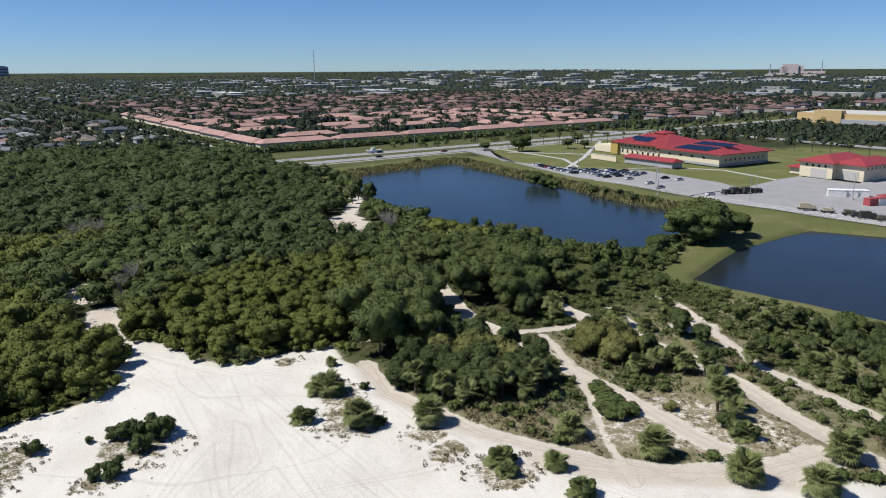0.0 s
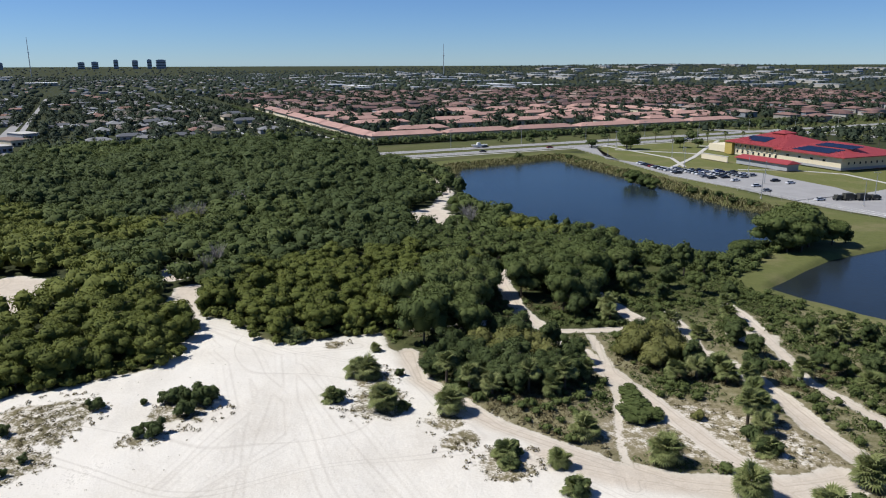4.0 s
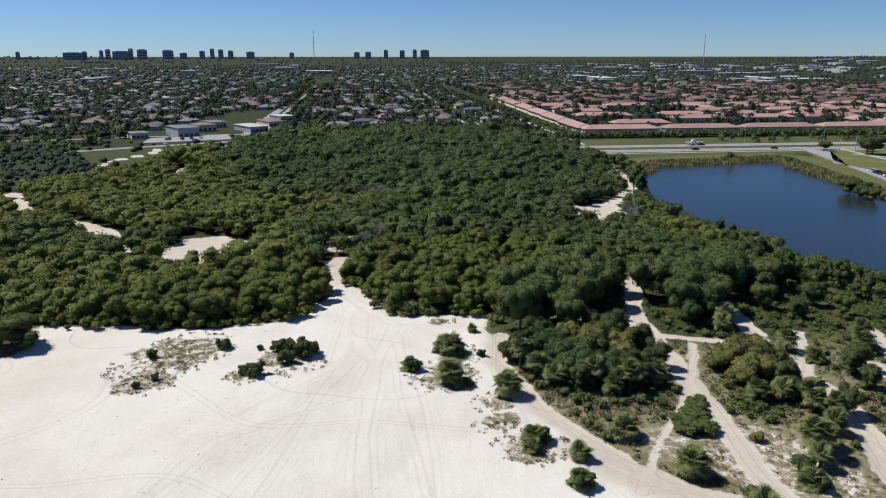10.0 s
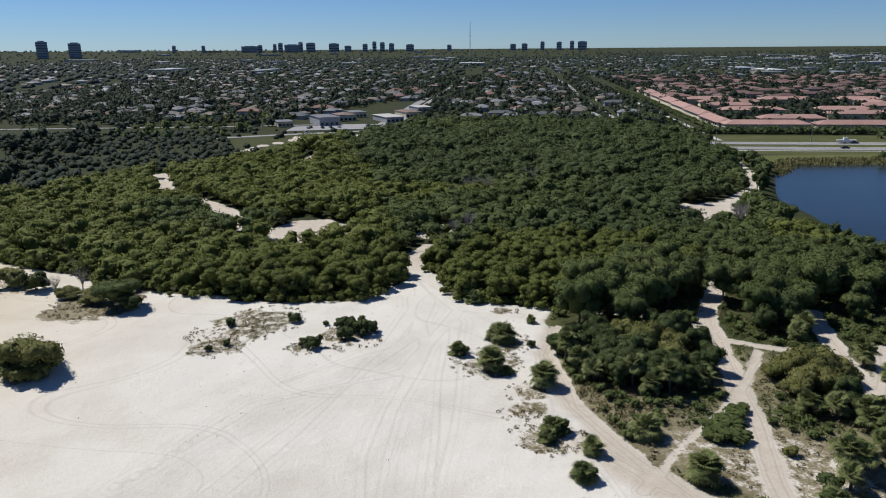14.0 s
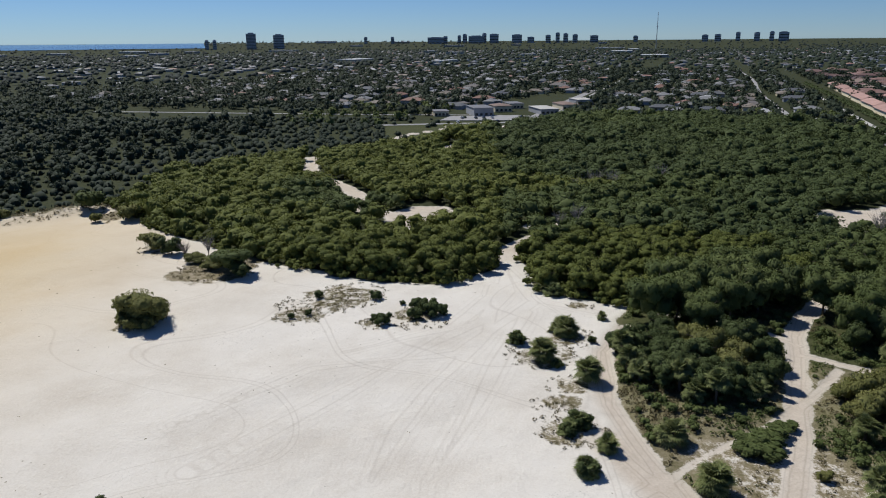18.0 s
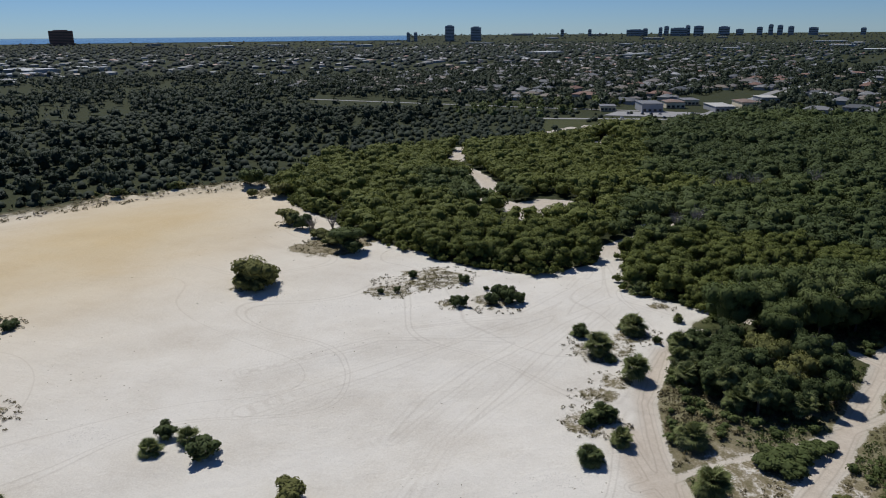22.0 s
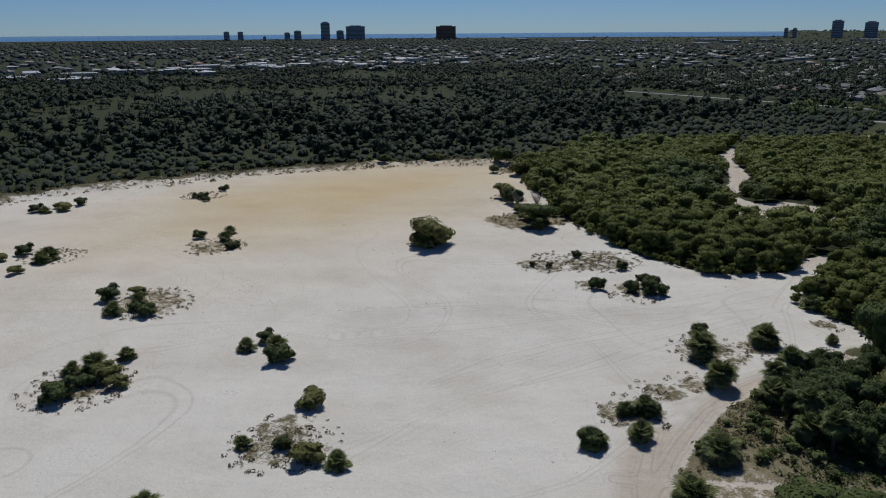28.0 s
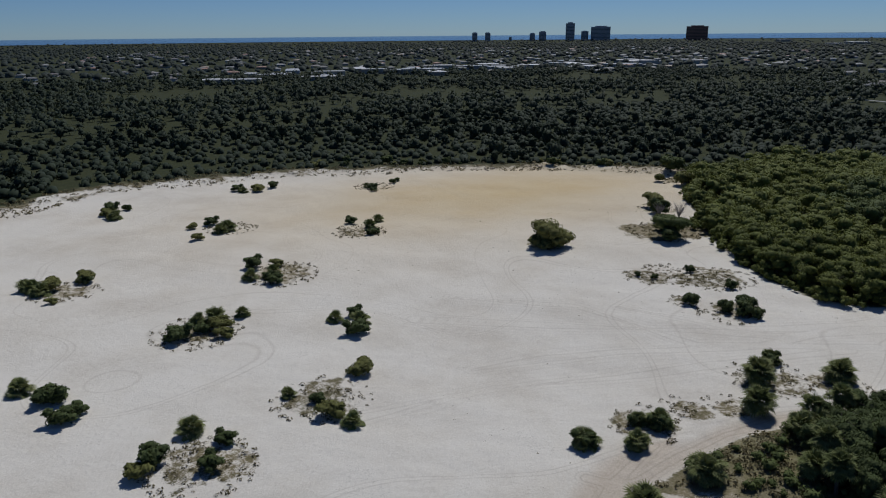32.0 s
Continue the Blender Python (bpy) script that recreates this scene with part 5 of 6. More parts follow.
# seams of the two roofs
def seams(parent, cx, cy, w, d, z, h, inset, n):
    me = Geo().box((0, 0, 0), (0.12, 1.0, 0.1)).mesh("roof_seam", M_REDROOF)
    for i in range(n):
        q = -w / 2 + w * (i + 0.5) / n
        run = min(d / 2, (w / 2 - abs(q)) * (d / 2) / inset)
        if run < 2:
            continue
        o = part("roof_seam", me, parent)
        rise = h * run / (d / 2)
        o.matrix_basis = pose(cx + q, cy - d / 2 + run / 2, z + 0.4 + rise / 2, math.degrees(math.atan2(rise, run)), 0, 0) @ Matrix.Diagonal((1, math.hypot(run, rise), 1, 1))
seams(main, -60, 20, 45, 43, 7.2, 5.6, 15, 30)
seams(main, -20, 20, 47, 46, 6.6, 5.0, 18, 30)
# solar arrays lie on the front slopes
cell = Geo().box((0, 0, 0), (2.9, 1.9, 0.08)).mesh("solar_panel", M_SOLAR)
for cx, cy, d, z, h, spots in ((-60, 20, 43, 7.2, 5.6, [(-12 + 3 * i, 6 + 2 * j) for i in range(6) for j in range(4) if i + j > 1]),
                               (-20, 20, 46, 6.6, 5.0, [(-11 + 3 * i + 1.1 * j, 4 + 2 * j) for i in range(8) for j in range(8) if j != 4])):
    slope = math.atan2(h, d / 2)
    for a, b in spots:
        o = part("solar_panel", cell, main)
        o.matrix_basis = pose(cx + a, cy - d / 2 + b, z + 0.55 + b * math.tan(slope), math.degrees(slope), 0, 0)

low = thing("storage_building", (*local(-40, -28), 0.4), U_YAW + 2, "long low grey building with a red metal roof", "building")
part("wall", Geo().box((14, 4, 0), (34, 8, 3.2)).mesh("wall", M_GREYWALL), low)
part("roof", Geo().hip((14, 4, 3.2), (36, 10, 0), 1.6, 0, 0.25, 1.5).mesh("roof", M_REDROOF), low, "red metal roof")
wallobj = thing("garden_wall", (*local(-66, -30), 0.4), U_YAW, "beige stucco screen wall by the entrance", "wall")
part("wall", Geo().box((8, 0, 0), (21, 0.5, 3.0)).mesh("wall", M_STUCCO), wallobj)
part("coping", Geo().box((8, 0, 3.0), (21.4, 0.8, 0.25)).mesh("coping", M_CONCRETE), wallobj)

gar = thing("vehicle_garage", (-45.3, 317.5, 0.42), U_YAW, "beige two-bay vehicle garage with red roof", "building")
part("wall", Geo().box((8.5, 18, 0), (17, 34, 7.4)).mesh("wall", M_STUCCO), gar)
part("wall", Geo().box((23.5, 20, 0), (13, 30, 7.4)).mesh("wall", M_STUCCO), gar)
part("roof", Geo().hip((8.5, 18, 7.4), (20, 37, 0), 3.2, 0, 0.35).mesh("roof", M_REDROOF), gar, "red metal roof")
part("roof", Geo().hip((23, 20, 7.3), (17, 33, 0), 2.9, 0, 0.35).mesh("roof", M_REDROOF), gar, "red metal roof")
for x, y in ((10, 0.95), (23.5, 4.95)):
    d = part("roller_door", Geo().box((x, y, 0), (8, 0.2, 4.6)).mesh("roller_door", M_CONCRETE), gar, "tan roller door")
windows(gar, 2, 15, 4, 5.2, 1.2, 1.2, v=0.95)
windows(gar, 6, 34, 8, 5.2, 1.0, 1.2, side=True, x=30.05)
part("porch_wall", Geo().box((-4, 12, 0), (9, 12, 3.2)).mesh("porch_wall", M_STUCCO), gar)
part("porch_roof", Geo().hip((-4, 12, 3.2), (12, 15, 0), 2.0).mesh("porch_roof", M_REDROOF), gar, "low red porch roof")

can = thing("fuel_canopy", (3.3, 315.8, 0.44), U_YAW, "red-roofed open canopy over parked vehicles", "canopy")
part("roof", Geo().hip((0, 0, 4.2), (12, 8, 0), 1.6).mesh("roof", M_REDROOF), can)
for x in (-5, 5):
    for y in (-3, 3):
        part("post", Geo().box((x, y, 0), (0.35, 0.35, 4.2)).mesh("post", M_STEEL), can)

M_CONTAINER = [plain("container_red", (0.33, 0.06, 0.06), 0.6), plain("container_tan", (0.42, 0.34, 0.24), 0.6), plain("container_white", (0.7, 0.69, 0.66), 0.6)]
for i, (x, y, k, l, w) in enumerate(((-3.2, 247.4, 0, 8, 3), (-0.2, 251.3, 2, 9, 3), (1.9, 261.8, 1, 16, 3), (5.0, 271.4, 0, 14, 3), (-18.7, 261.6, 2, 7, 3), (-14.8, 263.6, 2, 7, 3), (-10.8, 265.5, 2, 7, 3))):
    c = thing("container", (x, y, 0.44), 58 if i < 4 else 20, ("red", "tan", "white")[k] + " metal storage container on the yard", "container", "containers in the yard")
    part("body", Geo().box((0, 0, 0), (l, w, 2.6)).mesh("body", M_CONTAINER[k]), c)
    part("roof", Geo().hip((0, 0, 2.6), (l + 0.2, w + 0.2, 0), 0.35).mesh("roof", M_CONTAINER[0 if i < 4 else 2]), c)

# ---- vehicles ----
M_CARS = [plain("car_paint", c, 0.3, 0.2, 0.05) for c in ((0.02, 0.02, 0.022), (0.6, 0.6, 0.6), (0.22, 0.23, 0.24), (0.02, 0.035, 0.12), (0.25, 0.02, 0.02), (0.045, 0.05, 0.05))]
CAR_NAMES = ("black", "white", "silver grey", "dark blue", "red", "dark grey")
WHEEL = Geo()
WHEEL.tube((0, -0.11, 0), (0, 0.11, 0), 0.34, 0.34, 10)
WHEEL.add([(0.34 * math.cos(i * math.pi / 4), -0.111, 0.34 * math.sin(i * math.pi / 4)) for i in range(8)], [(0, 1, 2, 3), (0, 3, 4, 7), (4, 5, 6, 7)])
WHEEL_ME = WHEEL.mesh("wheel", M_RUBBER)
GLASS_ME = Geo().box((-0.1, 0, 0.86), (2.5, 1.56, 0.5), 0, 0.72).mesh("window_glass", M_GLASS)


def car_kind(i):
    e = thing("car", (0, 0, 0), 0, CAR_NAMES[i] + " parked car on grey asphalt", "car", "cars in the lot")
    g = Geo().box((0, 0, 0.28), (4.5, 1.78, 0.34), 0, 1.0).box((0, 0, 0.62), (4.45, 1.76, 0.26), 0, 0.93)
    part("body", g.mesh("body", M_CARS[i]), e)
    part("roof", Geo().box((-0.1, 0, 1.34), (1.8, 1.14, 0.08), 0, 0.92).mesh("roof", M_CARS[i]), e)
    part("cabin_glass", GLASS_ME, e, "dark tinted windows")
    for x in (-1.35, 1.4):
        for y in (-0.8, 0.8):
            part("wheel", WHEEL_ME, e).matrix_basis = pose(x, y, 0.34)
    return e


CARS = [Kind(car_kind(i)) for i in range(6)]


def park(x, y, yaw, i, z=0.42):
    k = CARS[i % 6]
    ob = copy_thing(k.ob, Matrix()) if k.used else k.ob
    k.used = True
    ob.matrix_basis = pose(x, y, z, 0, 0, yaw)


for i, (x, y) in enumerate(((-116.6, 263.5), (-108.8, 257.7), (-140.1, 274.4), (-120.3, 257.5), (-95.2, 249.3), (-86.5, 239.9), (-122.0, 282.4), (-115.2, 279.4), (-110.3, 278.5), (-95.5, 269.8), (-87.8, 268.0), (-125.2, 259.4), (-130.2, 265.4), (-62.5, 234.0))):
    park(x, y, 60 + (i % 3) * 4, (i * 5 + i // 3) % 4)
for j in range(5):
    for i in range(34):
        q = np.array((-236.0, 313.3)) + np.array((0.88, -0.475)) * (i * 3.1 + j * 7) + np.array((0.475, 0.88)) * (j * 7.5 - 8)
        if rng.random() < 0.8 and poly_dist(np.array([q[0]]), np.array([q[1]]), [(-252.0, 321.4), (-190.2, 284.3), (-137.5, 252.4), (-91.3, 237.8), (-69.3, 228.0), (-57.7, 260.9), (-69.4, 272.2), (-113.6, 292.4), (-150.9, 278.5), (-200.6, 286.6), (-237.7, 329.3)])[0] < -2.5:
            park(q[0], q[1], 62 + rng.uniform(-3, 3) + 180 * (rng.random() < 0.5), int(rng.choice(6, p=(0.28, 0.25, 0.2, 0.12, 0.03, 0.12))))
for n, s, i in ((-8, 20, 0), (-8, 70, 4), (14, 34, 5), (14, 160, 1), (-8, 190, 2), (14, 250, 3)):
    q = hwy(n, s)
    park(q[0], q[1], math.degrees(HWY_YAW), i, 0.13)

M_ARMY = [plain("olive_paint", (0.10, 0.095, 0.06), 0.7), plain("sand_paint", (0.42, 0.36, 0.25), 0.7), plain("dark_olive", (0.04, 0.04, 0.032), 0.7)]


def truck_kind(i, big):
    e = thing("truck" if big else "utility_vehicle", (0, 0, 0), 0, ("olive", "sand-coloured", "dark olive")[i] + (" canvas-covered cargo truck" if big else " boxy utility vehicle") + " parked in the yard", "truck", "vehicles in the yard")
    l = 6.6 if big else 4.8
    part("chassis", Geo().box((0, 0, 0.55), (l, 2.1, 0.4)).mesh("chassis", M_ARMY[2]), e)
    part("cab", Geo().box((l / 2 - 1.6, 0, 0.95), (1.7, 2.1, 1.3 if big else 0.95), 0, 0.9).mesh("cab", M_ARMY[i]), e)
    part("bonnet", Geo().box((l / 2 - 0.45, 0, 0.9), (0.9, 1.9, 0.6), 0, 0.95).mesh("bonnet", M_ARMY[i]), e)
    part("windscreen", Geo().box((l / 2 - 0.98, 0, 1.5), (0.5, 1.7, 0.5), 0, 0.9).mesh("windscreen", M_GLASS), e)
    part("load_cover", Geo().box((-0.9, 0, 0.95), (l - 3.0, 2.2, 1.9 if big else 1.15), 0, 0.94).mesh("load_cover", M_ARMY[i]), e, "canvas cover")
    for x in ((-l / 2 + 0.9, -l / 2 + 2.0, l / 2 - 1.0) if big else (-l / 2 + 0.9, l / 2 - 1.0)):
        for y in (-0.95, 0.95):
            part("wheel", WHEEL_ME, e).matrix_basis = pose(x, y, 0.5) @ Matrix.Scale(1.45, 4)
    return e


TRUCKS = [Kind(truck_kind(1, True)), Kind(truck_kind(0, False)), Kind(truck_kind(2, False)), Kind(truck_kind(2, True)), Kind(truck_kind(1, False))]
for x, y, k, a in ((-22.0, 220.3, 0, 20), (-14.7, 218.9, 4, 20), (-7.4, 218.5, 1, 25), (-4.4, 216.1, 2, 20), (-1.0, 214.6, 3, 25), (3.9, 213.7, 1, 22), (8.3, 212.7, 4, 20), (15.2, 209.8, 2, 80), (22.1, 211.7, 0, 30), (24.0, 207.8, 2, 20), (-54.8, 243.7, 3, 60), (-50.9, 247.6, 3, 60),
                   (-48.0, 251.5, 2, 60), (-57.7, 240.8, 2, 60), (7.2, 298.2, 0, 60), (11.2, 302.1, 4, 60), (15.2, 308.0, 0, 60), (30.2, 240.9, 1, 60), (36.3, 252.4, 0, 60), (44.0, 231.2, 3, 30), (23.2, 327.6, 2, 40)):
    t = TRUCKS[k]
    ob = copy_thing(t.ob, Matrix()) if t.used else t.ob
    t.used = True
    ob.matrix_basis = pose(x, y, 0.44, 0, 0, a)

# boat on a trailer behind a car on the highway
q = hwy(15, 30)
boat = thing("boat_trailer", (q[0], q[1], 0.13), math.degrees(HWY_YAW), "white motor boat on a road trailer", "boat")
part("hull", Geo().box((0, 0, 0.7), (8.5, 1.5, 1.3), 0, 1.35).mesh("hull", M_CONTAINER[2]), boat)
part("cabin", Geo().box((-0.6, 0, 2.0), (2.6, 1.7, 1.5), 0, 0.8).mesh("cabin", M_CONTAINER[2]), boat)
part("trailer_frame", Geo().box((0.5, 0, 0.45), (9.5, 1.2, 0.25)).mesh("trailer_frame", M_STEEL), boat)
for x in (-1.5, -0.6):
    for y in (-1, 1):
        part("wheel", WHEEL_ME, boat).matrix_basis = pose(x, y, 0.34)

# lamps, poles, fences
lamp = thing("street_lamp", (0, 0, 0), 0, "tall grey steel lamp post with twin heads", "street lamp", "lamp posts")
part("pole", Geo().tube((0, 0, 0), (0, 0, 10.5), 0.16, 0.09, 6).mesh("pole", M_STEEL), lamp)
part("arm", Geo().box((0, 0, 10.4), (2.2, 0.1, 0.1)).mesh("arm", M_STEEL), lamp)
for x in (-1.1, 1.1):
    part("lamp_head", Geo().box((x, 0, 10.3), (0.7, 0.35, 0.18)).mesh("lamp_head", M_STEEL), lamp)
part("base", Geo().box((0, 0, 0), (0.6, 0.6, 0.7)).mesh("base", M_CONCRETE), lamp)
LAMP = Kind(lamp)
for x, y in ((-149.2, 283.5), (-175.3, 316.2), (-80.8, 221.8), (-49.9, 258.2), (-46.2, 233.4), (-11.9, 256.0), (-207.7, 298.8), (-185.9, 348.5), (-116.4, 287.4), (20.5, 250.5), (-201.3, 393.6), (-228.9, 339.1), (-96.3, 260.0)):
    LAMP.put(x, y, dz=0.3)
for s in range(-40, 700, 55):
    q = hwy(27, s)
    LAMP.put(q[0], q[1], 1.05)
fence = thing("fence", (0, 0, 0), 0, "grey chain-link fence round the yard", "fence")
fp = [(-251.8, 317.5), (-190.0, 280.3), (-137.4, 248.4), (-91.3, 233.9), (-68.3, 224.2), (-38.5, 215.3), (4.3, 203.9), (59.7, 190.9), (130.2, 178.5)]
post_me = Geo().tube((0, 0, 0), (0, 0, 2.2), 0.06, 0.06, 5).mesh("post", M_STEEL)
for (ax, ay), (bx_, by_) in zip(fp[:-1], fp[1:]):
    L = math.hypot(bx_ - ax, by_ - ay)
    for i in range(int(L / 6)):
        t = i * 6 / L
        part("post", post_me, fence).matrix_basis = pose(ax + (bx_ - ax) * t, ay + (by_ - ay) * t, 0)
    for zz in (0.9, 1.5, 2.15):
        part("rail", Geo().tube((ax, ay, zz), (bx_, by_, zz), 0.03, 0.03, 4).mesh("rail", M_STEEL), fence)

# street palms, hedge
S_PALM = Kind(thicket_palm("tall street palm with a round crown", 6.5, 1.5, 22))
for x, y in [(-238 + 9 * i, 380 + 7.4 * i) for i in range(9)] + [(-150 + 11 * i, 455 - 2.0 * i) for i in range(16)] + [(-223.1, 397.9), (-239.6, 371.1)]:
    S_PALM.put(x, y, rng.uniform(0.85, 1.1), group="street palms")
OAK = Kind(tree_kind("oak_tree", 6.0, 8.0, 2.2, 11, 900, 0.6, M_LEAF[1], "broad dark oak on a lawn", squash=0.55, trunk=0.35))
for x, y, s in ((-219.5, 337.0, 1.25), (-238.5, 325.3, .7), (-243.5, 333.3, .6), (-229.3, 349.1, .6), (-200.7, 370.7, .8), (-192.3, 378.5, .7), (-210.7, 404.7, .9)):
    OAK.put(x, y, s)
hp = [lump_cloud(2.6, 4.6, 3, 30, 0.8) for _ in range(4)]
hs_, hn_ = np.meshgrid(np.arange(-46, 420, 2.4), [62, 65.5])
hq = np.array([hwy(n + rng.uniform(-.6, .6), s) for n, s in zip(hn_.ravel(), hs_.ravel())])
V, F, N = mass("hedge", hq[:, 0], hq[:, 1], hp, rng.uniform(0.85, 1.25, len(hq)))
tagged(new("hedge", mesh_of("hedge", V, F, M_LEAF[1], N)), "tall dark green hedge beside the highway", "hedge", kind="stuff")
hq = np.array([hwy(n, -28 + rng.uniform(-1.5, 1.5)) for n in np.arange(62, 560, 2.6)])
V, F, N = mass("hedge", hq[:, 0], hq[:, 1], hp, rng.uniform(0.6, 1.0, len(hq)))
tagged(new("hedge", mesh_of("hedge", V, F, M_LEAF[1], N)), "green hedge along the estate's boundary", "hedge", kind="stuff")

# ---- terraced estate with clay tile roofs ----
ROWS_OF = []
for k in range(6):
    ROWS_OF.append((86, -22 + 60 * k + 29, 57, 0))
for k in range(7):
    ROWS_OF.append((118 + 62 * k, -16 + 2 * k, 56, 90))
for n0 in (128, 165, 205, 245, 285, 325):
    for k in range(6):
        if rng.random() < 0.85:
            ROWS_OF.append((n0 + rng.uniform(-6, 6), 36 + 64 * k + rng.uniform(-8, 8), rng.uniform(42, 58), 0 if rng.random() < 0.8 else 90))
for n, s, L, a in ROWS_OF:
    q = hwy(n, s)
    e = thing("row_house", (q[0], q[1], 0), math.degrees(HWY_YAW) + a, "long terraced house with a pink clay tile roof", "house", "terraced estate")
    part("wall", Geo().box((0, 0, 0), (L - 2, 12, 4.2)).mesh("wall", M_STUCCO), e)
    part("roof", Geo().hip((0, 0, 4.1), (L, 14.5, 0), 2.5, 0, 0.3).mesh("roof", M_PINKTILE), e, "pink clay tile hip roof")
    if n < 120:
        wm = Geo().box((0, 0, 0), (1.6, 0.2, 1.4)).mesh("window", M_GLASS)
        for i in range(int(L / 5)):
            part("window", wm, e).matrix_basis = pose(-L / 2 + 4 + 5 * i, 6.05, 1.9)

# shops at the suburb's corner
M_TARROOF = plain("tar_roof", (0.16, 0.16, 0.17), 0.9)
M_TANROOF = plain("tan_shingle", (0.20, 0.14, 0.11), 0.9)
for x, y, w, d, h, yaw, wall, roof, lab in ((-486.6, -12.4, 26, 15, 6, 14, M_GREYWALL, M_TARROOF, "dark grey flat-roofed shop at a street corner"), (-498.6, 37.3, 30, 14, 4, 14, M_GREYWALL, M_CONCRETE, "long low white building with a pale roof"),
                                      (-514.9, 4.7, 18, 14, 4.5, 14, M_STUCCO, M_TANROOF, "beige shop with a brown roof"), (-543.7, 16.3, 20, 12, 4, 14, M_STUCCO, M_TARROOF, "beige shop with a grey roof"), (-481.8, -42.2, 16, 11, 3.6, 10, M_STUCCO, M_TARROOF, "low beige house beside a street"),
                                      (-532.7, 58.8, 24, 14, 4, 14, M_STUCCO, M_TANROOF, "house with a brown shingle roof by the street"), (-577.7, 77.8, 22, 14, 4.2, 14, M_GREYWALL, M_CONCRETE, "grey house with a pale roof by the street")):
    e = thing("shop", (x, y, 0.1), yaw, lab, "building")
    part("wall", Geo().box((0, 0, 0), (w, d, h)).mesh("wall", wall), e)
    part("roof", Geo().hip((0, 0, h), (w + 1, d + 1, 0), 1.4 if roof is M_TANROOF else 0.4).mesh("roof", roof), e)
    for i in range(4):
        part("window", Geo().box((w / 2 + 0.03, -d / 2 + d * (i + 0.5) / 4, 0.6), (0.15, 2.0, 1.7)).mesh("window", M_GLASS), e)
for x, y, i in ((-455.8, -15.4, 0), (-455.6, -9.5, 5), (-456.3, -3.5, 1), (-456.3, -25.2, 2), (-462.5, 18.3, 0), (-428.9, -27.9, 1), (-433.2, -0.3, 0)):
    park(x, y, 14, i, 0.31)

# ---- houses and trees to the horizon ----
def house_mass(name, pts, size, hgt, roofs, walls, label, yaws):
    g, r = Geo(), Geo()
    z = height(pts[:, 0], pts[:, 1])
    for (x, y), zz, a in zip(pts, z, yaws):
        w, d = size[0] * rng.uniform(0.75, 1.25), size[1] * rng.uniform(0.8, 1.2)
        g.box((x, y, zz - 1), (w, d, hgt + 1), a)
        r.hip((x, y, zz + hgt), (w + 1.4, d + 1.4, 0), min(w, d) * 0.15, a)
    tagged(new(name, g.mesh(name, walls)), label + " walls", "houses", kind="stuff")
    tagged(new(name + "_roofs", r.mesh(name + "_roofs", roofs)), label + " roofs", "roofs", kind="stuff")


def grid_ns(n0, n1, s0, s1, dn, ds, keep):
    n, s = np.meshgrid(np.arange(n0, n1, dn), np.arange(s0, s1, ds))
    n, s = n.ravel() + rng.uniform(-0.38, 0.38, n.size) * dn, s.ravel() + rng.uniform(-0.38, 0.38, s.size) * ds
    k = rng.random(n.size) < keep
    n, s = n[k], s[k]
    return np.stack([HWY_O[0] + HWY_N[0] * n + HWY_D[0] * s, HWY_O[1] + HWY_N[1] * n + HWY_D[1] * s], 1), n, s


def street_clear(s):
    return (np.abs(s + 85) > 14) & (np.abs(s + 249) > 15)


# near suburb, single houses
SUB, sn, ss = grid_ns(130, 900, -760, -48, 26, 33, 0.74)
k = street_clear(ss) & off_corner(SUB[:, 0], SUB[:, 1]) & (sn > 140 + np.clip((-ss - 250) * -0.1, 0, 60))
SUB, sn = SUB[k], sn[k]
order = np.argsort(np.hypot(SUB[:, 0] + 350, SUB[:, 1] + 20))
HOUSES = []
HOUSE_COL = ((0.19, 0.19, 0.19), (0.13, 0.115, 0.105), (0.085, 0.09, 0.10), (0.36, 0.36, 0.36), (0.19, 0.10, 0.07), (0.17, 0.14, 0.11))
for i, c in enumerate(HOUSE_COL):
    nm = ("pale grey", "brown-grey", "slate grey", "white", "rust red", "tan")[i]
    e = thing("house", (0, 0, 0), 0, "single-storey suburban house with a " + nm + " hip roof", "house", "suburban houses")
    w, d = 17 + 2 * (i % 3), 10 + (i % 2) * 2
    part("wall", Geo().box((0, 0, -0.5), (w, d, 3.5)).box((w / 2 - 3, -d / 2 - 2, -0.5), (6, 5, 3.3)).mesh("wall", M_STUCCO if i % 2 else M_GREYWALL), e)
    part("roof", Geo().hip((0, 0, 3.0), (w + 1.4, d + 1.4, 0), 2.2).hip((w / 2 - 3, -d / 2 - 2, 2.8), (7, 6, 0), 1.4).mesh("roof", plain("roof_" + nm.replace(" ", "_"), c, 0.8, var=0.2)), e, nm + " roof")
    for xx in (-5, 0):
        part("window", Geo().box((xx, -d / 2 - 0.02, 0.9), (1.8, 0.15, 1.3)).mesh("window", M_GLASS), e)
    HOUSES.append(Kind(e))
for i in order[:200]:
    HOUSES[int(rng.choice(6, p=(0.27, 0.23, 0.23, 0.07, 0.08, 0.12)))].put(SUB[i][0], SUB[i][1], rng.uniform(0.85, 1.1), yaw=math.degrees(HWY_YAW) + 90 * int(rng.integers(0, 4)))
rest_h = order[200:]
house_mass("suburb_houses", SUB[rest_h], (17, 11), 3.2, M_ROOFS, M_WALLS, "suburban houses with grey, white and brown", HWY_YAW + rng.integers(0, 2, len(rest_h)) * 1.5708)
FAR, fn, fs = grid_ns(900, 3000, -1900, 700, 42, 50, 0.5)
k = street_clear(fs)
house_mass("distant_houses", FAR[k], (18, 12), 3.4, M_ROOFS, M_WALLS, "distant suburban houses with mixed", HWY_YAW + rng.integers(0, 2, k.sum()) * 1.5708)
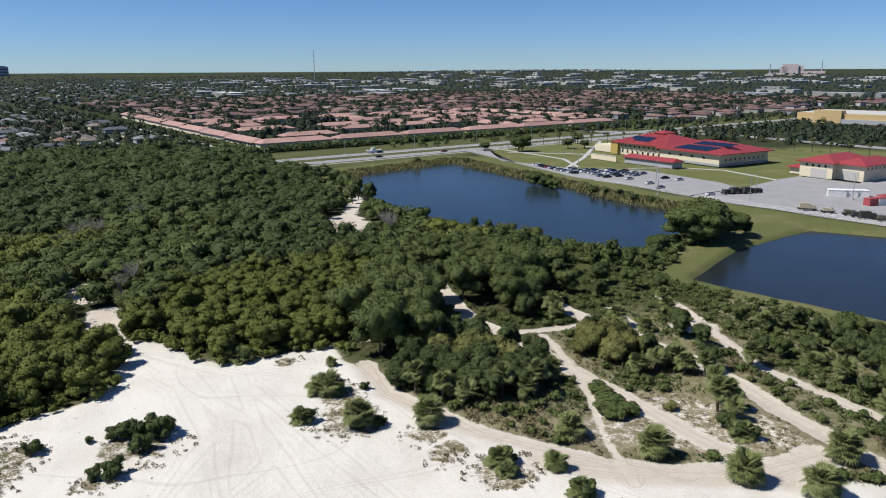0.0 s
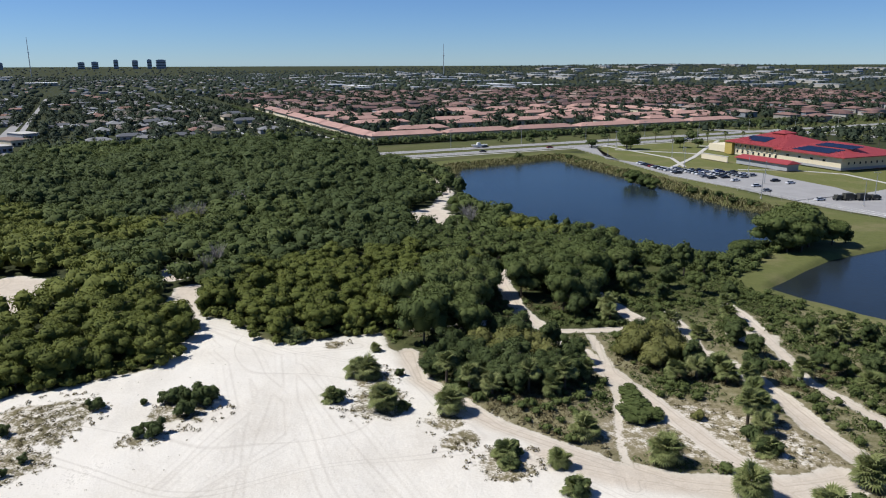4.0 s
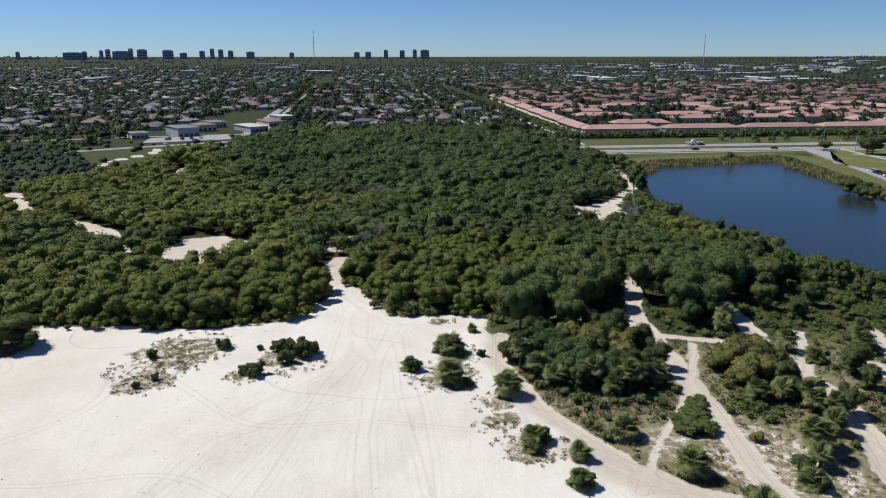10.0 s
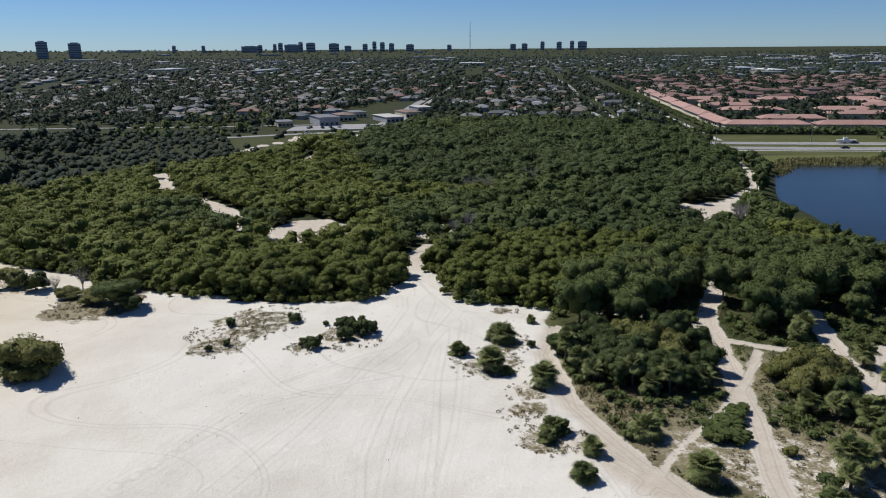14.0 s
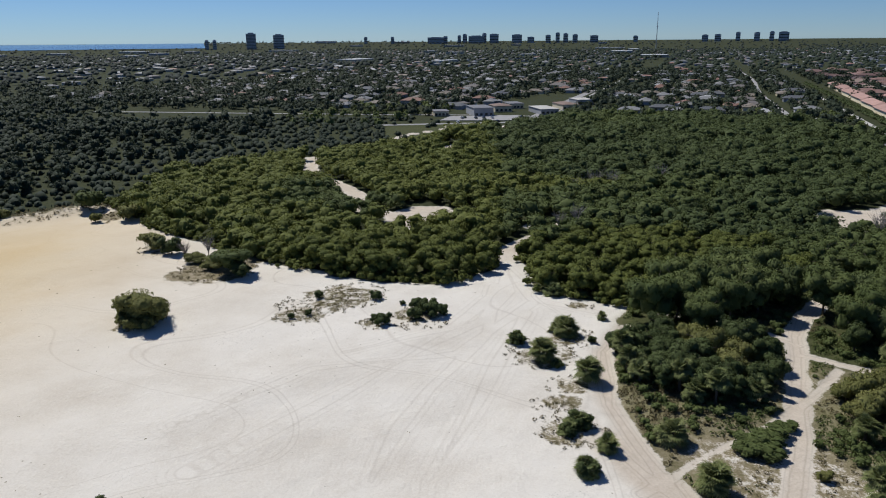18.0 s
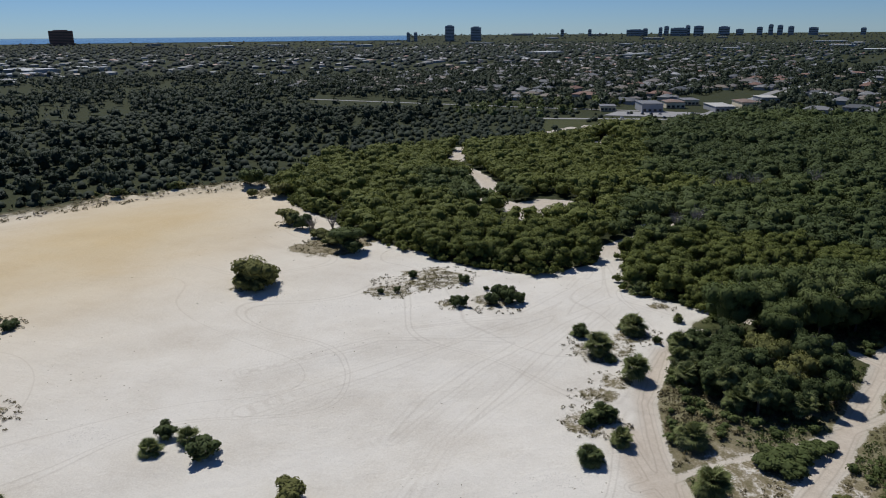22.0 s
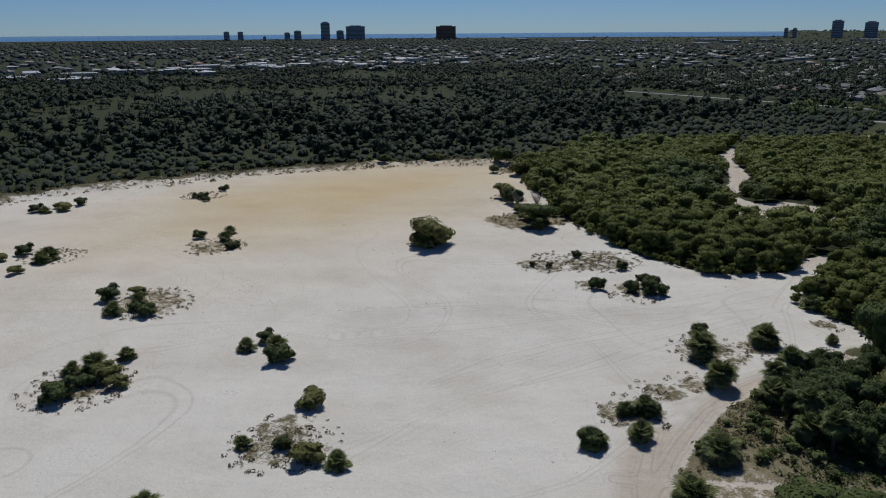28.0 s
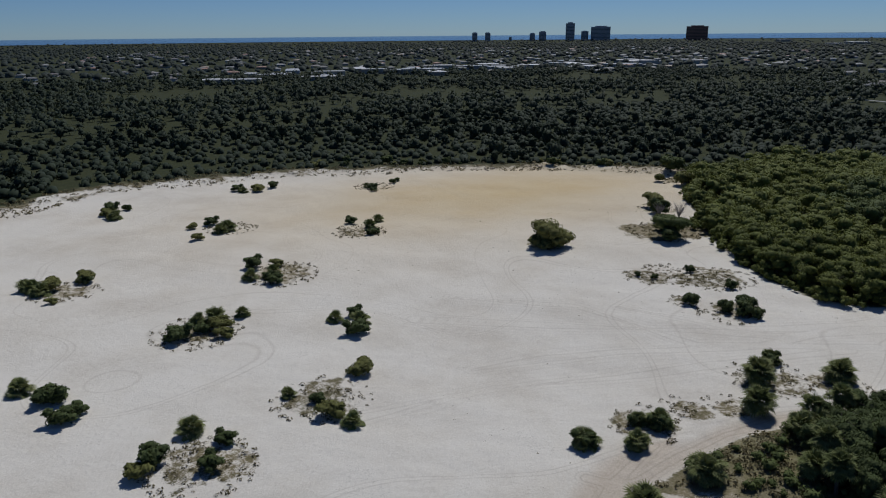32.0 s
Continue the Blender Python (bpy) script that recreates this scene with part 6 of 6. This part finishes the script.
WST, a_, b_ = grid_ns(-900, 900, -2700, -760, 44, 50, 0.3)
k = np.hypot(WST[:, 0] + 120, WST[:, 1] + 100) > 820
house_mass("southern_houses", WST[k], (19, 12), 3.4, M_ROOFS, M_WALLS, "far suburban houses with mixed", HWY_YAW + rng.integers(0, 2, k.sum()) * 1.5708)
EST, a_, b_ = grid_ns(360, 900, 20, 1000, 34, 36, 0.72)
house_mass("estate_houses", EST, (26, 15), 4.5, M_PINKTILES, M_WALLS, "estate houses with clay tile", HWY_YAW + rng.integers(0, 2, len(EST)) * 1.5708)
ES2, a_, b_ = grid_ns(70, 700, 420, 1000, 32, 36, 0.7)
house_mass("villa_houses", ES2, (19, 14), 5.0, M_PINKTILES, M_WALLS, "villas with clay tile", HWY_YAW + rng.integers(0, 2, len(ES2)) * 1.5708)


def before_sea(P):
    """Points on the land side of the sea that closes the south-west."""
    az = np.degrees(np.arctan2(-P[:, 0], P[:, 1])) % 360
    return (np.hypot(P[:, 0], P[:, 1]) < 4000) | (az < 110) | (az > 198)


def halls(name, pts, size, hgt, label):
    g, r = Geo(), Geo()
    z = height(pts[:, 0], pts[:, 1])
    for (x, y), zz in zip(pts, z):
        w, d, h = size[0] * rng.uniform(0.5, 1.6), size[1] * rng.uniform(0.6, 1.4), hgt * rng.uniform(0.8, 1.3)
        a = HWY_YAW + 1.5708 * int(rng.integers(0, 2))
        g.box((x, y, zz - 1), (w, d, h + 1), a)
        r.hip((x, y, zz + h), (w + 0.6, d + 0.6, 0), 0.8, a)
    tagged(new(name, g.mesh(name, M_WALLS)), label + " with pale walls", "warehouses", kind="stuff")
    tagged(new(name + "_roofs", r.mesh(name + "_roofs", M_WHITE)), label + ", pale flat roofs", "roofs", kind="stuff")


WH, a_, b_ = grid_ns(900, 3300, 350, 3400, 110, 120, 0.36)
halls("warehouses", WH, (70, 32), 6.5, "long low warehouses")
WH2, a_, b_ = grid_ns(-900, 900, 1100, 3400, 120, 130, 0.3)
halls("northern_warehouses", WH2, (70, 32), 6.5, "long low warehouses beyond the estate")
IND = np.array([(-390 + rng.uniform(-40, 40) - 22 * i, -850 - 26 * (i % 6) + rng.uniform(-50, 50) - 2 * i) for i in range(-12, 26)])
halls("industrial_units", IND, (42, 22), 5.5, "industrial units at the edge of the woods")
WH3, a_, b_ = grid_ns(1300, 4000, -3500, 300, 260, 260, 0.2)
halls("far_halls", WH3[before_sea(WH3)], (90, 40), 9, "far commercial halls")

# shopping centre beyond the estate
shop = thing("shopping_centre", (-54.5, 735.3, 0), -12, "tan shopping centre with stepped parapets and pale roof", "building")
part("wall", Geo().box((0, 0, 0), (150, 40, 9)).box((-45, -18, 0), (26, 10, 12)).box((40, -18, 0), (30, 10, 12)).mesh("wall", plain("ochre_wall", (0.50, 0.36, 0.17), 0.9)), shop)
part("roof", Geo().hip((0, 4, 9), (148, 34, 0), 2.5).mesh("roof", M_CONCRETE), shop)
part("arcade", Geo().box((0, -21, 0), (120, 3, 4)).mesh("arcade", M_GREYWALL), shop)

# tree cover of the suburbs: many small crowns
clump = [lump_cloud(4.8, 8.0, 2, 30, 1.7) for _ in range(7)]
clump2 = [lump_cloud(8.5, 11.5, 2) for _ in range(8)]


def canopy(name, pts, protos, lo, hi, mat, label):
    V, F, N = mass(name, pts[:, 0], pts[:, 1], protos, rng.uniform(lo, hi, len(pts)))
    tagged(new(name, mesh_of(name, V, F, mat, N)), label, "trees", kind="stuff")


P, n_, s_ = grid_ns(100, 900, -760, -42, 12.3, 12.3, 0.8)
k = (np.abs(s_ + 85) > 5) & (np.abs(s_ + 249) > 5) & off_corner(P[:, 0], P[:, 1])
canopy("suburb_trees", P[k], clump, 0.45, 1.2, M_LEAF[5], "dark green trees between suburban houses")
P, n_, s_ = grid_ns(900, 3100, -1900, 900, 27, 27, 0.75)
k = (np.abs(s_ + 85) > 9) & (np.abs(s_ + 249) > 9)
canopy("distant_trees", P[k], clump2, 0.4, 1.1, M_LEAF[5], "distant dark green suburban trees")
P, n_, s_ = grid_ns(98, 900, -8, 1000, 13.5, 13.5, 0.72)
canopy("estate_trees", P[(n_ > 125) | (rng.random(len(P)) < 0.4)], clump, 0.6, 1.3, M_LEAF[5], "dark green trees of the estate")
P, n_, s_ = grid_ns(-34, 58, 40, 900, 10, 10, 0.3)
k = (np.abs(n_ + 8) > 9) & (np.abs(n_ - 14) > 9) & ((s_ > 130) | (n_ > 24)) & ((n_ > 24) | (s_ > 250))
canopy("highway_trees", P[k], clump, 0.4, 0.85, M_LEAF[1], "green trees along the highway verge")
P, n_, s_ = grid_ns(-700, 60, 250, 1050, 12.5, 12.5, 0.75)
k = (poly_dist(P[:, 0], P[:, 1], [(-270, 320), (-60, 200), (160, 170), (160, 440), (-20, 478), (-215, 460)]) > 6) & (np.abs(n_ - 3) > 24) & (np.hypot(P[:, 0] + 60, P[:, 1] - 735) > 70)
canopy("northern_trees", P[k], clump, 0.6, 1.1, M_LEAF[5], "dark green trees beyond the lawns")
# the next four masses wear the far leaf colour with haze tinted in
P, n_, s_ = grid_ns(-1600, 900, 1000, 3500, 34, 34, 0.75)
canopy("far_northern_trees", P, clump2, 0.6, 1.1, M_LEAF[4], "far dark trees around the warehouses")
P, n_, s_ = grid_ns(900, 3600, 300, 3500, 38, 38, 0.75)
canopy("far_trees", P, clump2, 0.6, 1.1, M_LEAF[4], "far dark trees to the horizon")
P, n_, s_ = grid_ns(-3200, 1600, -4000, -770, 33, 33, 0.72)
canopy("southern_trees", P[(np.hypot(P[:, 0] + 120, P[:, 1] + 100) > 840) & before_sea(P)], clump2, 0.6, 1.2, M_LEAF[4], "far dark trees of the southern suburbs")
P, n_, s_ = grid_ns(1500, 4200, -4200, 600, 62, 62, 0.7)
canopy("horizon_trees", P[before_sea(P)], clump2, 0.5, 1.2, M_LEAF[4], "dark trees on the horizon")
# dark pine woods south of the dunes
px_, py_ = scatter((-900, -1000, 420, 10), 11, lambda x, y: ((y < -150) | (x - 0.43 * y > 24)) & (poly_dist(x, y, SAND) > 8) & (poly_dist(x, y, WOOD) > 4) & (np.hypot(x + 120, y + 100) < 860) & (np.hypot(x + 160, y + 60) > 120) & off_corner(x, y))
kk = rng.random(len(px_)) < 0.55 + 0.8 * wobble(px_, py_, 0.025, 9)
pines = [lump_cloud(3.8, 8.5, 3, 16, 1.4) for _ in range(8)]
PW = np.stack([px_[kk], py_[kk]], 1)
close = np.hypot(PW[:, 0] + 20, PW[:, 1] - 20) < 430
canopy("pine_woods", PW[~close], pines, 0.5, 1.45, M_LEAF[5], "dark green pine woods beyond the dunes")
soft = [full_crown(lobes_for(3.9, 8.0, 1.2, 6, 0.5), 110, 0.72, 4, 0.8) for _ in range(7)]
canopy("pine_stands", PW[close], soft, 0.45, 1.3, M_LEAF[5], "dark green open pine stands beside the dunes")
tg = Geo()
for x, y in PW[close][::2]:
    tg.tube((x, y, -0.5), (x + 0.2, y, 5), 0.2, 0.12, 4)
tagged(new("pine_trunks", tg.mesh("pine_trunks", M_BARK)), "thin brown pine trunks beside the dunes", "trunks", kind="stuff")
kx, ky = scatter((-460, -380, 330, 60), 5.6, lambda x, y: (poly_dist(x, y, SAND) > 3) & (poly_dist(x, y, WOOD) > 1) & ((y < -150) | (x < -250) | (x - 0.43 * y > 22)) & (to_hwy(x, y)[0] < 110) & (covers(x, y)[1] < 0.2) & (off_corner(x, y) | (rng.random(len(x)) < 0.12)) & (rng.random(len(x)) < 0.75))
heath = [lump_cloud(2.6, 2.0, 1, 7, 1.0) for _ in range(4)]
V, F, N = mass("heath", kx, ky, heath, rng.uniform(0.6, 1.5, len(kx)))
tagged(new("heath", mesh_of("heath", V, F, M_LEAF[5], N)), "low dark scrub between the pines", "heath", kind="stuff")
P, n_, s_ = grid_ns(24, 160, -420, -40, 12, 12, 0.5)
k = (np.abs(s_ + 85) > 8) & (np.abs(s_ + 249) > 8) & off_corner(P[:, 0], P[:, 1]) & ~((P[:, 0] > -420) & (P[:, 1] < 40) & (P[:, 1] > -60) & (rng.random(len(P)) < 0.7))
canopy("roadside_trees", P[k], clump, 0.5, 1.0, M_LEAF[0], "green trees along the suburb's edge")

# ---- skyline ----
def tower(az, dist, w, top, mat, label, floors=0, d=None):
    a = radians(az)
    x, y = -math.sin(a) * dist, math.cos(a) * dist
    z = float(height(np.array([x]), np.array([y]))[0])
    h = max(12.0, top - z + 2)
    e = thing("high_rise", (x, y, z - 2), az, label, "high-rise", "towers on the skyline")
    part("body", Geo().box((0, 0, 0), (w, d or w * 0.7, h)).box((0, 0, h), (w * 0.6, w * 0.4, h * 0.06)).mesh("body", mat), e)
    for i in range(floors):
        part("window_band", Geo().box((0, 0, 4 + (h - 6) * i / floors), (w + 0.6, (d or w * 0.7) + 0.6, (h - 6) / floors * 0.3)).mesh("window_band", M_GLASS), e)
    return e


for az, w, top, f in ((150.63, 30, 55, 6), (149.64, 30, 54, 6), (147.92, 16, 31, 3), (146.26, 30, 49, 6), (145.49, 40, 58, 7), (143.43, 50, 102, 12), (142.34, 40, 58, 7), (141.18, 106, 82, 10),
                      (106.74, 53, 90, 10), (104.74, 59, 82, 8), (109.9, 20, 55, 4), (109.35, 20, 55, 4)):
    tower(az, 3960, w * 0.92, 55 + (top - 55) * 0.92, M_TOWER, "grey apartment tower on the horizon", f)
tower(134.31, 3960, 103, 77, M_BROWNTOWER, "wide red-brown apartment block on the horizon", 9)
for az, w, top in ((92.85, 99, 62), (92.13, 26, 67), (91.06, 20, 72), (90.64, 26, 78), (89.77, 92, 69), (89.16, 26, 82), (88.41, 53, 78), (86.68, 59, 74), (98.19, 20, 66), (96.16, 20, 65),
                   (72.16, 34, 66), (70.81, 24, 76), (69.56, 30, 74), (68.6, 24, 78), (67.83, 52, 76), (73.03, 34, 64), (85.63, 40, 60), (84.33, 30, 70), (83.62, 24, 82), (83.02, 28, 78), (82.32, 30, 72), (80.91, 46, 66), (77.9, 26, 62)):
    tower(az, 4500, w, top, M_TOWER, "blue-grey city tower on the horizon", 3)
plant = thing("power_plant", (-math.sin(radians(11.95)) * 4200, math.cos(radians(11.95)) * 4200, 14), 11.95, "pale pink power plant block with chimneys", "power plant")
part("boiler_house", Geo().box((0, 0, 0), (76, 50, 52)).box((-30, 0, 0), (36, 50, 38)).box((48, 0, 0), (28, 36, 44)).mesh("boiler_house", M_PINKTOWER), plant)
part("annex", Geo().box((112, 0, 0), (100, 40, 18)).mesh("annex", M_PINKTOWER), plant)
for x, h in ((-95, 56), (145, 70)):
    part("chimney", Geo().tube((x, 0, 0), (x, 0, h), 3.2, 2.4, 8).mesh("chimney", M_TOWER), plant)


def mast(az, dist, h):
    a = radians(az)
    x, y = -math.sin(a) * dist, math.cos(a) * dist
    e = thing("radio_mast", (x, y, 0), 0, "slender lattice radio mast on the horizon", "mast")
    part("mast", Geo().tube((0, 0, 0), (0, 0, h), 2.0, 0.9, 4).mesh("mast", M_TOWER), e)
    part("platform", Geo().box((0, 0, h * 0.62), (6, 6, 2)).mesh("platform", M_TOWER), e)


mast(76.4, 3400, 160)
mast(47.1, 3400, 140)


# the sea beyond the southern suburbs
sa, sr = np.radians(np.arange(110, 199, 2)), np.array((4080.0, 4230.0, 4380.0, 4530.0, 4680.0, 4830.0, 4975.0))
sv = [(-math.sin(a) * r, math.cos(a) * r, 36 * float(smooth(r, 3400, 4950)) + 2.0) for r in sr for a in sa]
k = len(sa)
tagged(new("sea", mesh_of("sea", sv, [(j * k + i, j * k + k + i, j * k + k + i + 1, j * k + i + 1) for j in range(len(sr) - 1) for i in range(k - 1)], M_LAKE)), "deep blue strip of sea on the horizon", "sea", kind="structure")
